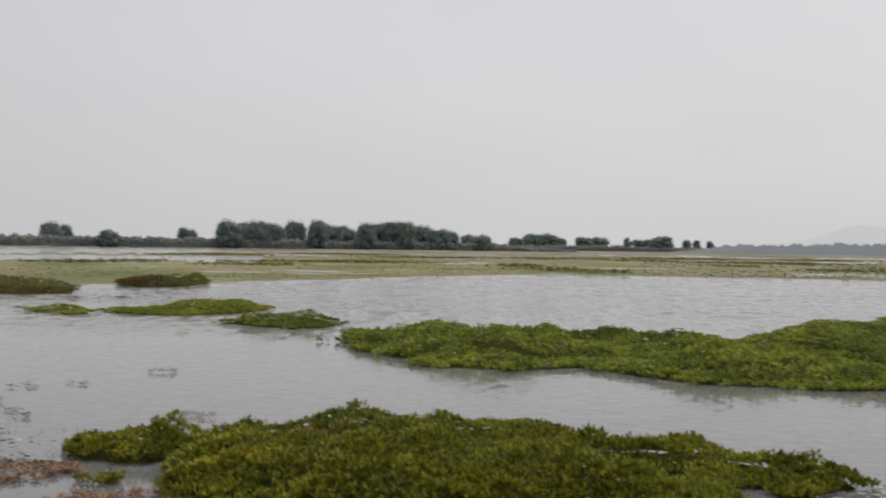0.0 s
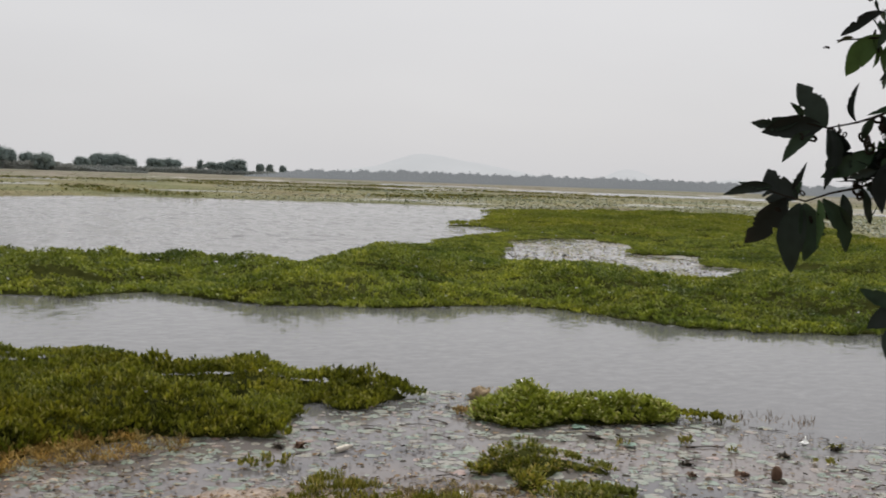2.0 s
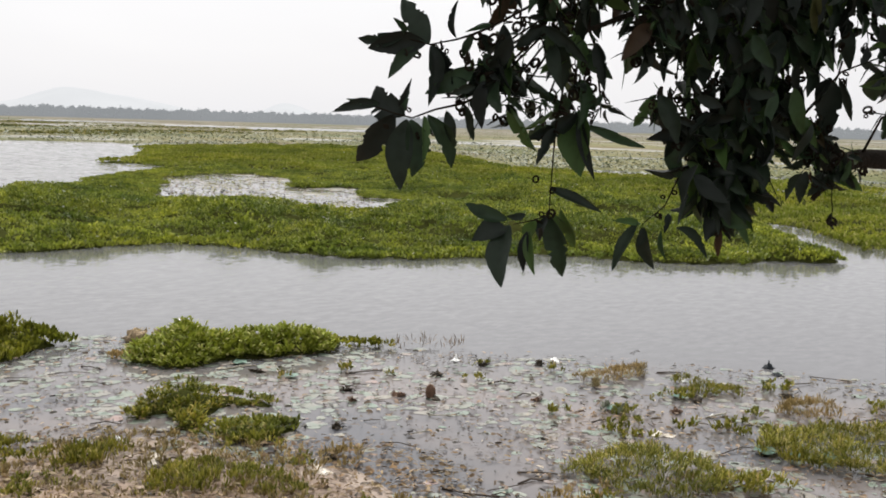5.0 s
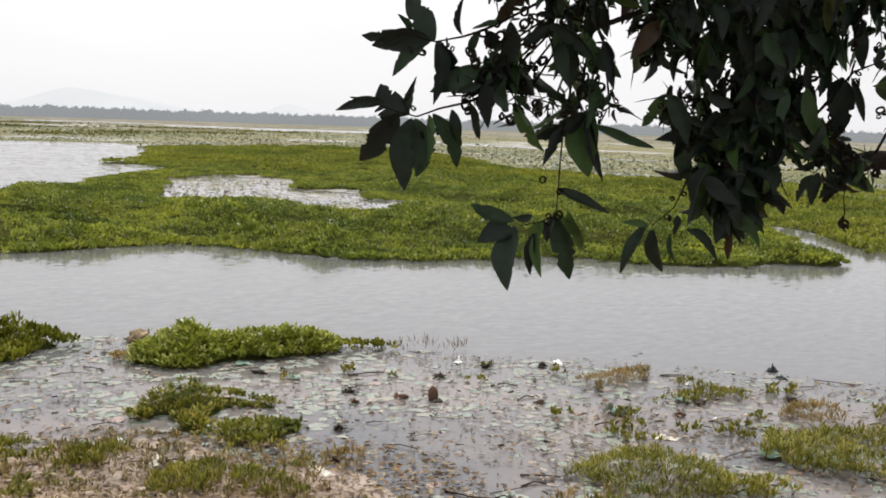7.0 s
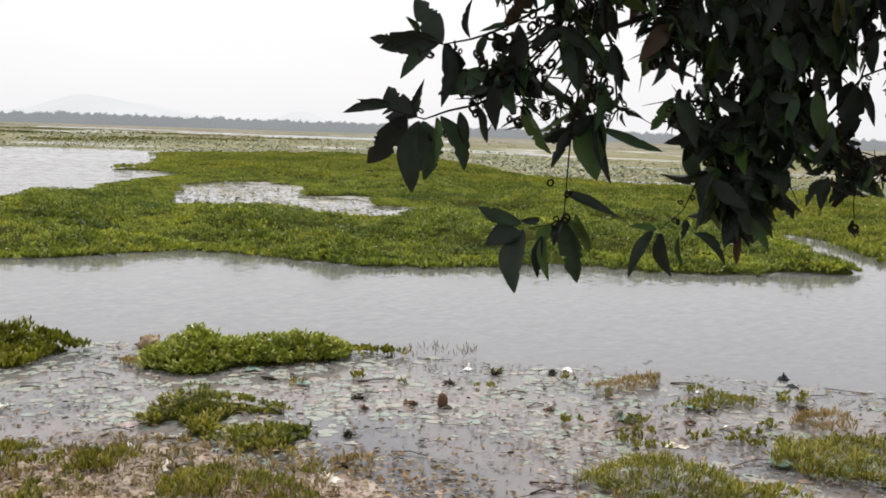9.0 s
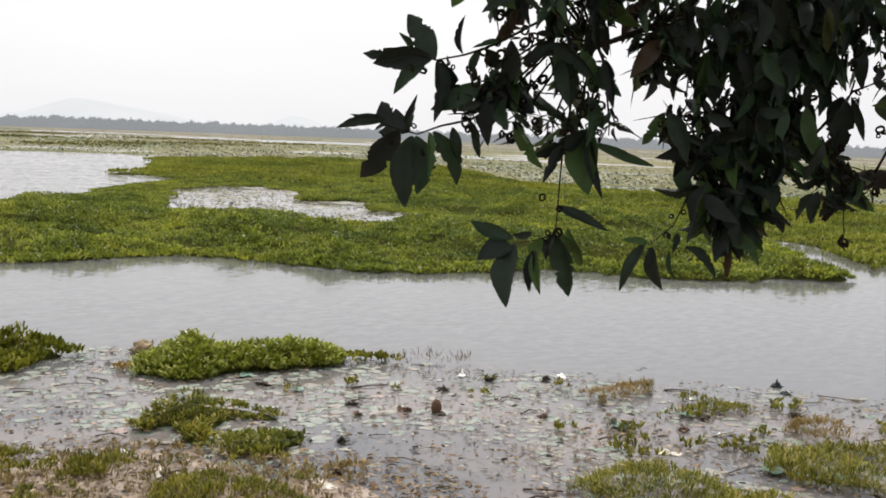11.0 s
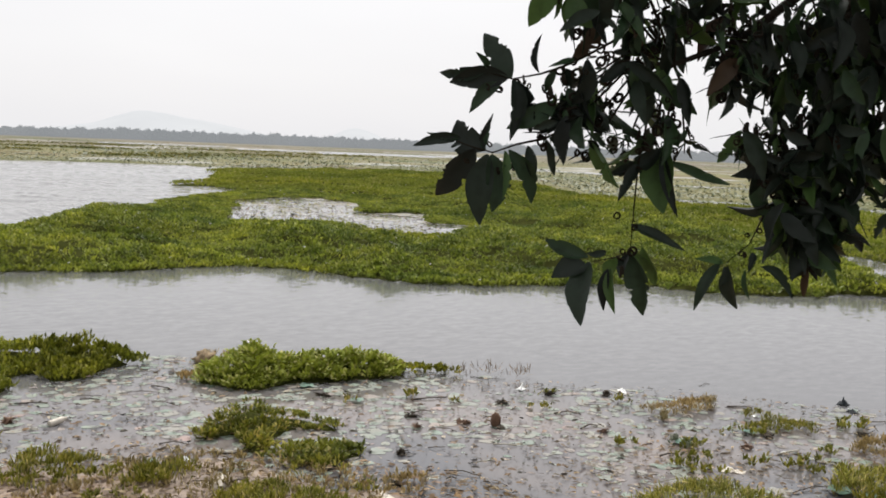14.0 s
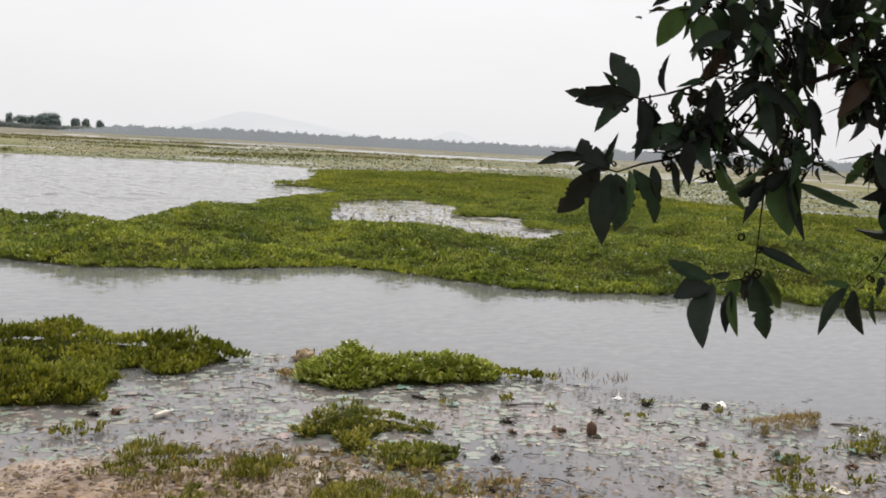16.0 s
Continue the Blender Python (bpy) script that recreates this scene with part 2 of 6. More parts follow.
def phyllode_material():
    """Leathery sickle leaves: dark green, a few yellowing or browned."""
    b = Nodes("acacia_leaf")
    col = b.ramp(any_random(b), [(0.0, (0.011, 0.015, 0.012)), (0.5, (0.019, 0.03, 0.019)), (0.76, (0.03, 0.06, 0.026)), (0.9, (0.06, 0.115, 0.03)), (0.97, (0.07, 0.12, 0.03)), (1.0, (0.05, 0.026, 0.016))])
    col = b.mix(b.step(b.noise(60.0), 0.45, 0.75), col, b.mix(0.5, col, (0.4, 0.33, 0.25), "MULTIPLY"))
    b.set(col, b.ramp(b.noise(25.0), [(0.35, (0.32, 0.32, 0.32)), (0.65, (0.62, 0.62, 0.62))]), 0.26).bump(b.noise(180.0, stretch=(1, 1, 0.2)), 0.2, 0.0012)
    return b.lucent(col, 0.2).mat


def water_material():
    """Silty lake water under an open sky; the wind ruffles it where it has room."""
    b = Nodes("lake_water")
    sep = b.n.new("ShaderNodeSeparateXYZ")
    b.l.new(b.where.outputs["Position"], sep.inputs[0])
    air = b.n.new("ShaderNodeAttribute")
    air.attribute_name = "wind"
    gust = b.mix(0.45, air.outputs["Fac"], b.mix(1.0, b.ramp(b.noise(0.11, 3.0, (1, 0.6, 1)), [(0.35, (0.1, 0.1, 0.1)), (0.65, (1, 1, 1))]), air.outputs["Fac"], "MULTIPLY"))
    away = b.n.new("ShaderNodeVectorMath")
    away.operation = "LENGTH"
    b.l.new(b.where.outputs["Position"], away.inputs[0])
    shallow = b.step(away.outputs["Value"], 14.0, 11.5)
    silt = b.ramp(b.noise(0.4, 4.0), [(0.3, (0.14, 0.138, 0.136)), (0.7, (0.175, 0.172, 0.168))])
    silt = b.mix(b.step(sep.outputs["Y"], 40.0, 30.0), silt, (0.115, 0.114, 0.117))
    silt = b.mix(shallow, silt, b.ramp(b.noise(0.45, 5.0), [(0.36, (0.097, 0.097, 0.104)), (0.66, (0.2, 0.17, 0.155))]))
    rough = b.n.new("ShaderNodeMapRange")
    rough.inputs["To Min"].default_value, rough.inputs["To Max"].default_value = 0.08, 0.16
    b.l.new(gust, rough.inputs["Value"])
    b.set(silt, rough.outputs["Result"], 0.5)
    b.bsdf.inputs["IOR"].default_value = 1.33
    # wind waves: long ones on the open pond, short ripples nearer
    total = (0.0, 0.0, 1.0)
    for scale, stretch, steep in ((1.6, (1.1, 0.4, 1), 1.15), (6.5, (0.6, 1.0, 1), 0.36), (14.0, (0.7, 1.2, 1), 0.14)):
        m, t, c, k, s = (b.n.new("ShaderNode" + w) for w in ("Mapping", "TexNoise", "VectorMath", "VectorMath", "VectorMath"))
        m.inputs["Scale"].default_value = stretch
        t.inputs["Scale"].default_value, t.inputs["Detail"].default_value = scale, 2.0
        b.l.new(b.where.outputs["Position"], m.inputs["Vector"])
        b.l.new(m.outputs["Vector"], t.inputs["Vector"])
        c.operation, c.inputs[1].default_value = "SUBTRACT", (0.5, 0.5, 0.5)
        b.l.new(t.outputs["Color"], c.inputs[0])
        k.operation, k.inputs[1].default_value = "MULTIPLY", (steep, steep, 0)
        b.l.new(c.outputs[0], k.inputs[0])
        s.operation = "ADD"
        if isinstance(total, tuple):
            fetch = b.n.new("ShaderNodeVectorMath")
            fetch.operation = "SCALE"
            b.l.new(k.outputs[0], fetch.inputs[0])
            b.l.new(b.step(away.outputs["Value"], 32.0, 50.0), fetch.inputs["Scale"])
            k = fetch
        b.l.new(k.outputs[0], s.inputs[0])
        if isinstance(total, tuple):
            s.inputs[1].default_value = (0, 0, 0)
        else:
            b.l.new(total, s.inputs[1])
        total = s.outputs[0]
    blow, up, unit_length = (b.n.new("ShaderNodeVectorMath") for _ in range(3))
    blow.operation, up.operation, unit_length.operation = "SCALE", "ADD", "NORMALIZE"
    b.l.new(total, blow.inputs[0])
    b.l.new(b.step(gust, -0.03, 1.0), blow.inputs["Scale"])
    b.l.new(blow.outputs[0], up.inputs[0])
    up.inputs[1].default_value = (0, 0, 1)
    b.l.new(up.outputs[0], unit_length.inputs[0])
    b.l.new(unit_length.outputs[0], b.bsdf.inputs["Normal"])
    return b.mat


def ground_material():
    """Marsh soil: wet grey mud, straw-coloured sedge and olive growth in drifts."""
    b = Nodes("marsh_ground")
    drift = b.ramp(b.noise(0.035, 6.0, (1, 0.45, 1)), [(0.34, (0.115, 0.13, 0.06)), (0.45, (0.165, 0.168, 0.085)), (0.53, (0.22, 0.205, 0.115)), (0.6, (0.18, 0.152, 0.092)), (0.68, (0.13, 0.142, 0.066))])
    grain = b.ramp(b.noise(0.7, 5.0), [(0.3, (0.55, 0.56, 0.5)), (0.7, (1.2, 1.17, 1.1))])
    col = b.mix(0.8, drift, grain, "MULTIPLY")
    mud = b.ramp(b.noise(1.7, 5.0), [(0.3, (0.1, 0.093, 0.086)), (0.7, (0.19, 0.178, 0.165))])
    sep = b.n.new("ShaderNodeSeparateXYZ")
    b.l.new(b.where.outputs["Position"], sep.inputs[0])
    wet = b.step(sep.outputs["Z"], 0.04, 0.0)
    away = b.n.new("ShaderNodeVectorMath")
    away.operation = "LENGTH"
    b.l.new(b.where.outputs["Position"], away.inputs[0])
    earth = b.ramp(b.noise(2.3, 6.0), [(0.32, (0.13, 0.095, 0.07)), (0.48, (0.225, 0.165, 0.124)), (0.66, (0.31, 0.24, 0.185))])
    col = b.mix(wet, col, mud)
    # beyond 190 m: drier mud flats, with distance haze mixed into their colour
    flats = b.ramp(b.noise(0.02, 5.0, (1, 0.4, 1)), [(0.36, (0.12, 0.126, 0.08)), (0.45, (0.175, 0.168, 0.118)), (0.51, (0.225, 0.198, 0.16)), (0.56, (0.135, 0.124, 0.09)), (0.63, (0.185, 0.172, 0.126))])
    col = b.mix(b.step(away.outputs["Value"], 190.0, 330.0), col, flats)
    col = b.mix(b.step(away.outputs["Value"], 15.0, 13.0), col, earth)
    sheen = b.ramp(wet, [(0.0, (0.85, 0.85, 0.85)), (1.0, (0.3, 0.3, 0.3))])
    b.l.new(b.ramp(wet, [(0.0, (0.04, 0.04, 0.04)), (1.0, (0.5, 0.5, 0.5))]), b.bsdf.inputs["Specular IOR Level"])
    return b.set(col, sheen).bump(b.noise(3.0), 0.4, 0.05).mat


NEAR_LOTUS = plain("lotus_leaf", [(0.2, (0.07, 0.14, 0.105)), (0.6, (0.1, 0.18, 0.135)), (0.9, (0.15, 0.2, 0.15))], 9.0, 0.5, 0.3, 0.004, spec=0.2)
WATER, GROUND, PAD, LITTER, PHYLLODE = water_material(), ground_material(), pad_material(), litter_material(), phyllode_material()


# ---- building helpers ----
def lattice(x, y, seed):
    """Smooth value noise in the plane, -1 to 1."""
    xi, yi = np.floor(x).astype(np.int64), np.floor(y).astype(np.int64)
    fx, fy = x - xi, y - yi
    fx, fy = fx * fx * (3 - 2 * fx), fy * fy * (3 - 2 * fy)

    def h(a, b):
        n = (a * 374761393 + b * 668265263 + seed * 974711) & 0x7FFFFFFF
        n = ((n ^ (n >> 13)) * 1274126177) & 0x7FFFFFFF
        return ((n ^ (n >> 16)) & 0xFFFF) / 32767.5 - 1

    return (h(xi, yi) * (1 - fx) + h(xi + 1, yi) * fx) * (1 - fy) + (h(xi, yi + 1) * (1 - fx) + h(xi + 1, yi + 1) * fx) * fy


def fbm(x, y, scale, seed=1, octaves=3):
    x, y = np.asarray(x, float), np.asarray(y, float)
    return sum(lattice(x * 2**k / scale, y * 2**k / scale, seed + 7 * k) * 0.5**k for k in range(octaves)) / (2 - 0.5 ** (octaves - 1))


def mesh_np(name, verts, faces, mat, smooth=False):
    me = bpy.data.meshes.new(name)
    verts, faces = np.asarray(verts, np.float32), np.asarray(faces, np.int32)
    k = faces.shape[1]
    me.vertices.add(len(verts))
    me.vertices.foreach_set("co", verts.ravel())
    me.loops.add(faces.size)
    me.loops.foreach_set("vertex_index", faces.ravel())
    me.polygons.add(len(faces))
    me.polygons.foreach_set("loop_start", np.arange(0, faces.size, k, dtype=np.int32))
    me.polygons.foreach_set("use_smooth", np.full(len(faces), smooth))
    me.materials.append(mat)
    me.update(calc_edges=True)
    me.validate()
    return me


def child(name, me, parent, label="", kind=""):
    ob = new(name, me)
    ob.parent = parent
    return tagged(ob, label, kind=kind)


def part(name, bm, mat, parent, label=""):
    me = bpy.data.meshes.new(name)
    bm.to_mesh(me)
    bm.free()
    me.materials.append(mat)
    return child(name, me, parent, label)


def inside(poly, x, y):
    p = np.asarray(poly, float)
    res = np.zeros(np.shape(x), bool)
    for (x0, y0), (x1, y1) in zip(p, np.roll(p, -1, 0)):
        with np.errstate(divide="ignore", invalid="ignore"):
            res ^= ((y0 > y) != (y1 > y)) & (x < (x1 - x0) * (y - y0) / (y1 - y0 + 1e-12) + x0)
    return res


def edge_distance(poly, x, y):
    p = np.asarray(poly, float)
    best = np.full(np.shape(x), 1e9)
    for a, b in zip(p, np.roll(p, -1, 0)):
        d = b - a
        u = np.clip(((x - a[0]) * d[0] + (y - a[1]) * d[1]) / (d @ d + 1e-12), 0, 1)
        best = np.minimum(best, np.hypot(x - a[0] - u * d[0], y - a[1] - u * d[1]))
    return best


def signed(poly, x, y, holes=()):
    """Metres inside the outline (negative outside), with holes cut out."""
    s = np.where(inside(poly, x, y), 1, -1) * edge_distance(poly, x, y)
    for h in holes:
        s = np.minimum(s, np.where(inside(h, x, y), -1, 1) * edge_distance(h, x, y))
    return s


def unit(v):
    return v / np.maximum(np.linalg.norm(v, axis=-1, keepdims=True), 1e-9)


def blades(base, way, face, length, width, full=True):
    """Vertices and triangles of many leaf blades: base points, directions, facing normals, sizes."""
    side = unit(np.cross(way, face))
    nrm = np.cross(side, way)
    L, W = length[:, None], width[:, None]
    if full:
        pts = [base, base + way * L * 0.3 + side * W * 0.46 + nrm * W * 0.13, base + way * L * 0.72 + side * W * 0.4 + nrm * W * 0.08, base + way * L - nrm * L * 0.1,
               base + way * L * 0.72 - side * W * 0.4 + nrm * W * 0.08, base + way * L * 0.3 - side * W * 0.46 + nrm * W * 0.13]
        tri = np.array([[0, 1, 5], [1, 2, 4], [1, 4, 5], [2, 3, 4]])
    else:
        pts = [base, base + way * L * 0.6 + side * W * 0.5, base + way * L, base + way * L * 0.6 - side * W * 0.5]
        tri = np.array([[0, 1, 3], [1, 2, 3]])
    v = np.stack(pts, 1)
    n, k = len(base), v.shape[1]
    f = (np.arange(n)[:, None, None] * k + tri[None]).reshape(-1, 3)
    return v.reshape(-1, 3), f


def rosettes(rng, x, y, z, per, size, lean=(0.25, 1.0), full=True, slim=0.85, stalk=0.5):
    """Leaves standing in rosettes round each point."""
    n = len(x)
    x, y, z = (np.repeat(a, per) for a in (x, y, z))
    size = np.repeat(size, per) * rng.uniform(0.7, 1.25, n * per)
    az = rng.uniform(0, 2 * np.pi, n * per)
    tilt = rng.uniform(*lean, n * per)
    out = np.stack([np.cos(az), np.sin(az), np.zeros_like(az)], 1)
    up = np.array([0, 0, 1.0])
    way = unit(out * np.sin(tilt)[:, None] + up * np.cos(tilt)[:, None])
    base = np.stack([x, y, z], 1) + out * (size * rng.uniform(0.15, 0.7, n * per))[:, None] + up * (size * stalk * rng.uniform(0.2, 1.0, n * per))[:, None]
    face = unit(-out * np.cos(tilt)[:, None] + up * np.sin(tilt)[:, None] + rng.normal(0, 0.35, (n * per, 3)))
    return blades(base, way, face, size, size * slim, full)


# ---- the lake bed, the bank and the marsh ----
SHORE_AZ = [-180, -60, -30, -24, -15, -11.8, -7.3, -2.8, 1.9, 6.4, 10.8, 15, 22, 24, 27, 31, 35, 40, 44, 48, 53, 57, 61, 72, 120, 180]
SHORE_R = [60, 80, 84, 76, 78, 86, 89, 100, 111, 112, 113, 113, 114, 101, 108, 110, 115, 97, 69, 65, 61, 60, 50, 46, 60, 60]
# shallow water standing in the marsh: bearing from and to, distance from and to
POOLS = [(-40, -11.5, 172, 236), (-40, -14, 262, 420), (-36, -8.5, 480, 575), (29.0, 40, 284, 340), (24.5, 28.8, 308, 336), (17, 24, 372, 410), (-3.5, 1.5, 240, 256), (3.5, 6.5, 250, 262), (46, 64, 70, 74), (44, 66, 104, 110)]
MUD = [(20.9, 46.8), (23.0, 49.6), (25.8, 50.6), (28.6, 50.4), (28.9, 47.0), (25.4, 42.2), (25.6, 39.8), (28.0, 39.4), (25.0, 34.2), (20.6, 28.6), (19.4, 29.2), (19.7, 32.6), (18.3, 33.8), (17.1, 34.7), (17.7, 38.9)]


def ground_z(x, y):
    r, az = np.hypot(x, y), np.degrees(np.arctan2(x, y))
    shore = np.interp(az, SHORE_AZ, SHORE_R) * (1 + 0.02 * fbm(x, y, 9, 3))
    land = np.clip((r - shore) / (0.015 * shore), 0, 1)
    z = -0.4 + land * (0.46 + 0.1 * fbm(x, y, 22, 5, 4) + 0.04 * fbm(x, y, 4, 8))
    bearing = az + 1.2 * fbm(x, y, 40, 12)
    for a0, a1, r0, r1 in POOLS:
        rr = r + (r1 - r0) * 0.35 * fbm(az * 8, r * 0.02, 3.0, 15)
        hole = np.clip(np.minimum(np.minimum(bearing - a0, a1 - bearing) * 1.2, np.minimum(rr - r0, r1 - rr) / (0.12 * (r1 - r0))), 0, 1)
        z = np.where(hole > 0, np.minimum(z, 0.1 - 0.3 * hole), z)
    z += np.clip((r - 450) / 2500, 0, 1) * 2.0
    flat = signed(MUD, x, y)
    z = np.where(flat > -1.5, np.maximum(z, -0.008 + 0.06 * fbm(x, y, 1.3, 21, 4) + 0.035 * fbm(x, y, 0.4, 23)), z)
    reach = r - 1.2 * np.clip((34 - az) / 8, 0, 1) * np.clip((az + 120) / 30, 0, 1) + 0.8 * np.clip((az - 34) / 4, 0, 1) * np.clip((62 - az) / 8, 0, 1) * np.clip((r - 4) / 2, 0, 1)
    bank = np.interp(reach, [0, 2.2, 5.8, 7.4, 8.2, 9.0, 10.5, 13], [1.42, 1.38, 0.2, 0.045, 0.015, -0.015, -0.09, -0.4]) + 0.035 * fbm(x, y, 0.8, 31, 4)
    return np.where(r < 14, np.maximum(z, bank), z)


def build_ground():
    az = np.radians(np.r_[np.arange(-180, -32, 4.0), np.arange(-32, 72, 0.16), np.arange(72, 180.1, 4.0)])
    near = np.r_[0.0005, np.arange(0.8, 16, 0.4), np.arange(16, 30, 0.7)]
    far = 5400 / np.arange(5400 / 30, 1.5, -0.75)
    r = np.r_[near, far, 4400]
    R, A = np.meshgrid(r, az, indexing="ij")
    X, Y = R * np.sin(A), R * np.cos(A)
    Z = ground_z(X, Y)
    n, m = R.shape
    i = np.arange(n * m).reshape(n, m)
    f = np.stack([i[:-1, :-1], i[:-1, 1:], i[1:, 1:], i[1:, :-1]], -1).reshape(-1, 4)[:, ::-1]
    ob = new("ground", mesh_np("ground", np.stack([X, Y, Z], -1).reshape(-1, 3), f, GROUND, True))
    return tagged(ob, "flat marsh of straw-coloured sedge, grey mud and shallow pools", "ground", kind="structure")


def build_water():
    az = np.radians(np.r_[np.arange(-180, -32, 4.0), np.arange(-32, 72, 0.5), np.arange(72, 180.1, 4.0)])
    r = np.r_[0.0005, np.arange(6, 30, 1.2), np.arange(30, 124, 1.0), np.geomspace(124, 4300, 40)]
    R, A = np.meshgrid(r, az, indexing="ij")
    X, Y, D = R * np.sin(A), R * np.cos(A), np.degrees(A)
    shore = np.interp(D, SHORE_AZ, SHORE_R) * (1 + 0.02 * fbm(X, Y, 9, 3))
    pond = np.clip((R - 31) / 8, 0, 1) * np.clip((0.95 - R / shore) / 0.04, 0, 1)
    reach = np.clip((R - 17.5) / 6, 0, 1) * np.clip((1 - D) / 12, 0, 1) * 0.4
    wind = np.maximum(pond, np.maximum(reach * (R < shore), 0.34 * np.clip((R - 10) / 6, 0, 1)))
    wind = np.where(R > shore, 0.55, wind) * (signed(MUD, X, Y) < -2)
    n, m = R.shape
    i = np.arange(n * m).reshape(n, m)
    f = np.stack([i[:-1, :-1], i[:-1, 1:], i[1:, 1:], i[1:, :-1]], -1).reshape(-1, 4)[:, ::-1]
    me = mesh_np("water", np.stack([X, Y, 0 * X], -1).reshape(-1, 3), f, WATER)
    me.attributes.new("wind", "FLOAT", "POINT").data.foreach_set("value", wind.ravel().astype(np.float32))
    ob = new("water", me)
    return tagged(ob, "calm grey lake water with small wind ripples", "water", kind="structure")


build_ground()
build_water()


# ---- floating mats of water hyacinth ----
def plant_mat(name, outline, label, density, per, size, tall, mat=HYACINTH, holes=(), seed=1, cell=0.25, full=True, ragged=0.35, lean=(0.05, 0.75), slim=0.58, group="", singles=0, raft=True, flowers=0.0, category="water plants", edge=0.8, mound=2.2, hollows=-1.0, relief=1.4):
    """A floating mat: its dark root raft, the rosettes of leaves on it and a few flowers."""
    rng = np.random.default_rng(seed)
    p = np.asarray(outline, float)
    x0, y0, x1, y1 = *(p.min(0) - 1), *(p.max(0) + 1)
    thing = new(name)
    cx, cy = p.mean(0)
    thing.location = (cx, cy, 0)
    tagged(thing, label, category, group)

    def rise(x, y):
        s = signed(outline, x, y, [h for h in holes if h is not MUD]) + ragged * fbm(x, y, 0.9 * ragged / 0.35, seed + 40, 3) + 0.4 * ragged * fbm(x, y, 0.22, seed + 44, 2)
        for hole in holes if edge > 1.15 else ():
            s = np.minimum(s, 0.1 + 2.2 * fbm(x, y, 4.0, 133, 4) - signed(hole, x, y)) if hole is MUD else s
        low = 1.0
        for hole in holes:
            low = low * (0.3 + 0.7 * np.clip(edge_distance(hole, x, y) / (6 if edge == 2.0 else 1.6), 0, 1))
        return s, tall * np.clip(s / edge, 0, 1) ** 0.8 * np.clip(0.7 + relief * fbm(x, y, mound, seed + 60, 3) + 0.3 * fbm(x, y, mound * 0.3, seed + 66, 2), 0.15, 2) * low

    gx, gy = np.meshgrid(np.arange(x0, x1, cell), np.arange(y0, y1, cell), indexing="ij")
    s, h = rise(gx, gy)
    i = np.arange(gx.size).reshape(gx.shape)
    keep = np.maximum(np.maximum(s[:-1, :-1], s[1:, 1:]), np.maximum(s[1:, :-1], s[:-1, 1:])) > 0
    f = np.stack([i[:-1, :-1], i[1:, :-1], i[1:, 1:], i[:-1, 1:]], -1)[keep]
    if raft and len(f):
        used, f2 = np.unique(f, return_inverse=True)
        z = np.minimum(h * 0.42, (s - 0.05 * edge) * 0.7) - 0.006
        v = np.stack([gx, gy, np.maximum(z, -0.2)], -1).reshape(-1, 3)[used] - (cx, cy, 0)
        child("root_raft", mesh_np("root_raft", v, f2.reshape(-1, 4), ROOT, True), thing, "dark tangled floating roots")
    n = int((x1 - x0) * (y1 - y0) * density)
    x, y = rng.uniform(x0, x1, n), rng.uniform(y0, y1, n)
    s, h = rise(x, y)
    ok = (s > 0) & (fbm(x, y, mound * 0.55, seed + 90, 3) + 0.45 * rng.random(n) > hollows - 0.35 - 0.8 * np.clip(1 - s / edge, 0, 1))
    x, y, h, s = x[ok], y[ok], h[ok], s[ok]
    rim = (s < 0.45 * edge) & (rng.random(len(s)) < 0.7)
    x, y, h = (np.r_[a, a[rim] + d] for a, d in ((x, 0.05), (y, 0.04), (h * rng.uniform(0.75, 1.05, len(h)), -0.02)))
    grow = size * (0.75 + 0.35 * np.clip(fbm(x, y, 1.7, seed + 80) + 0.5, 0, 1.3))
    v, f = rosettes(rng, x - cx, y - cy, h * 0.75, per, grow, lean, full, slim, stalk=0.9)
    child("leaves", mesh_np("leaves", v, f, mat), thing, kind="stuff")
    if singles:
        shapes = []
        for k in range(6):
            one = np.zeros(1)
            vv, ff = rosettes(rng, one, one, one, per, np.array([size]), lean, full, slim, stalk=0.9)
            per_leaf = len(vv) // per
            joint = np.array([(0, 1 + per_leaf * j, 2 + per_leaf * j) for j in range(per)])
            shapes.append(mesh_np("plant", np.concatenate([[(0, 0, 0)], vv]), np.concatenate([ff + 1, joint]), mat))
        for k in rng.choice(len(x), min(singles, len(x)), replace=False):
            ob = child("plant", shapes[int(rng.integers(6))], thing)
            ob.matrix_local = pose(x[k] - cx, y[k] - cy, h[k] * 0.75, 0, 0, float(rng.uniform(0, 360))) @ Matrix.Scale(float(grow[k] / size), 4)
    if flowers:
        k = rng.random(len(x)) < flowers
        if k.any():
            a, b, c = x[k] - cx, y[k] - cy, h[k] * 0.75 + size * 1.5
            v, f = rosettes(rng, a, b, c, 5, np.full(len(a), 0.022 + size * 0.12), (0.2, 1.2), False, 0.9)
            child("blossom", mesh_np("blossom", v, f, PETAL), thing, "pale lilac blossoms", kind="stuff")
    return thing


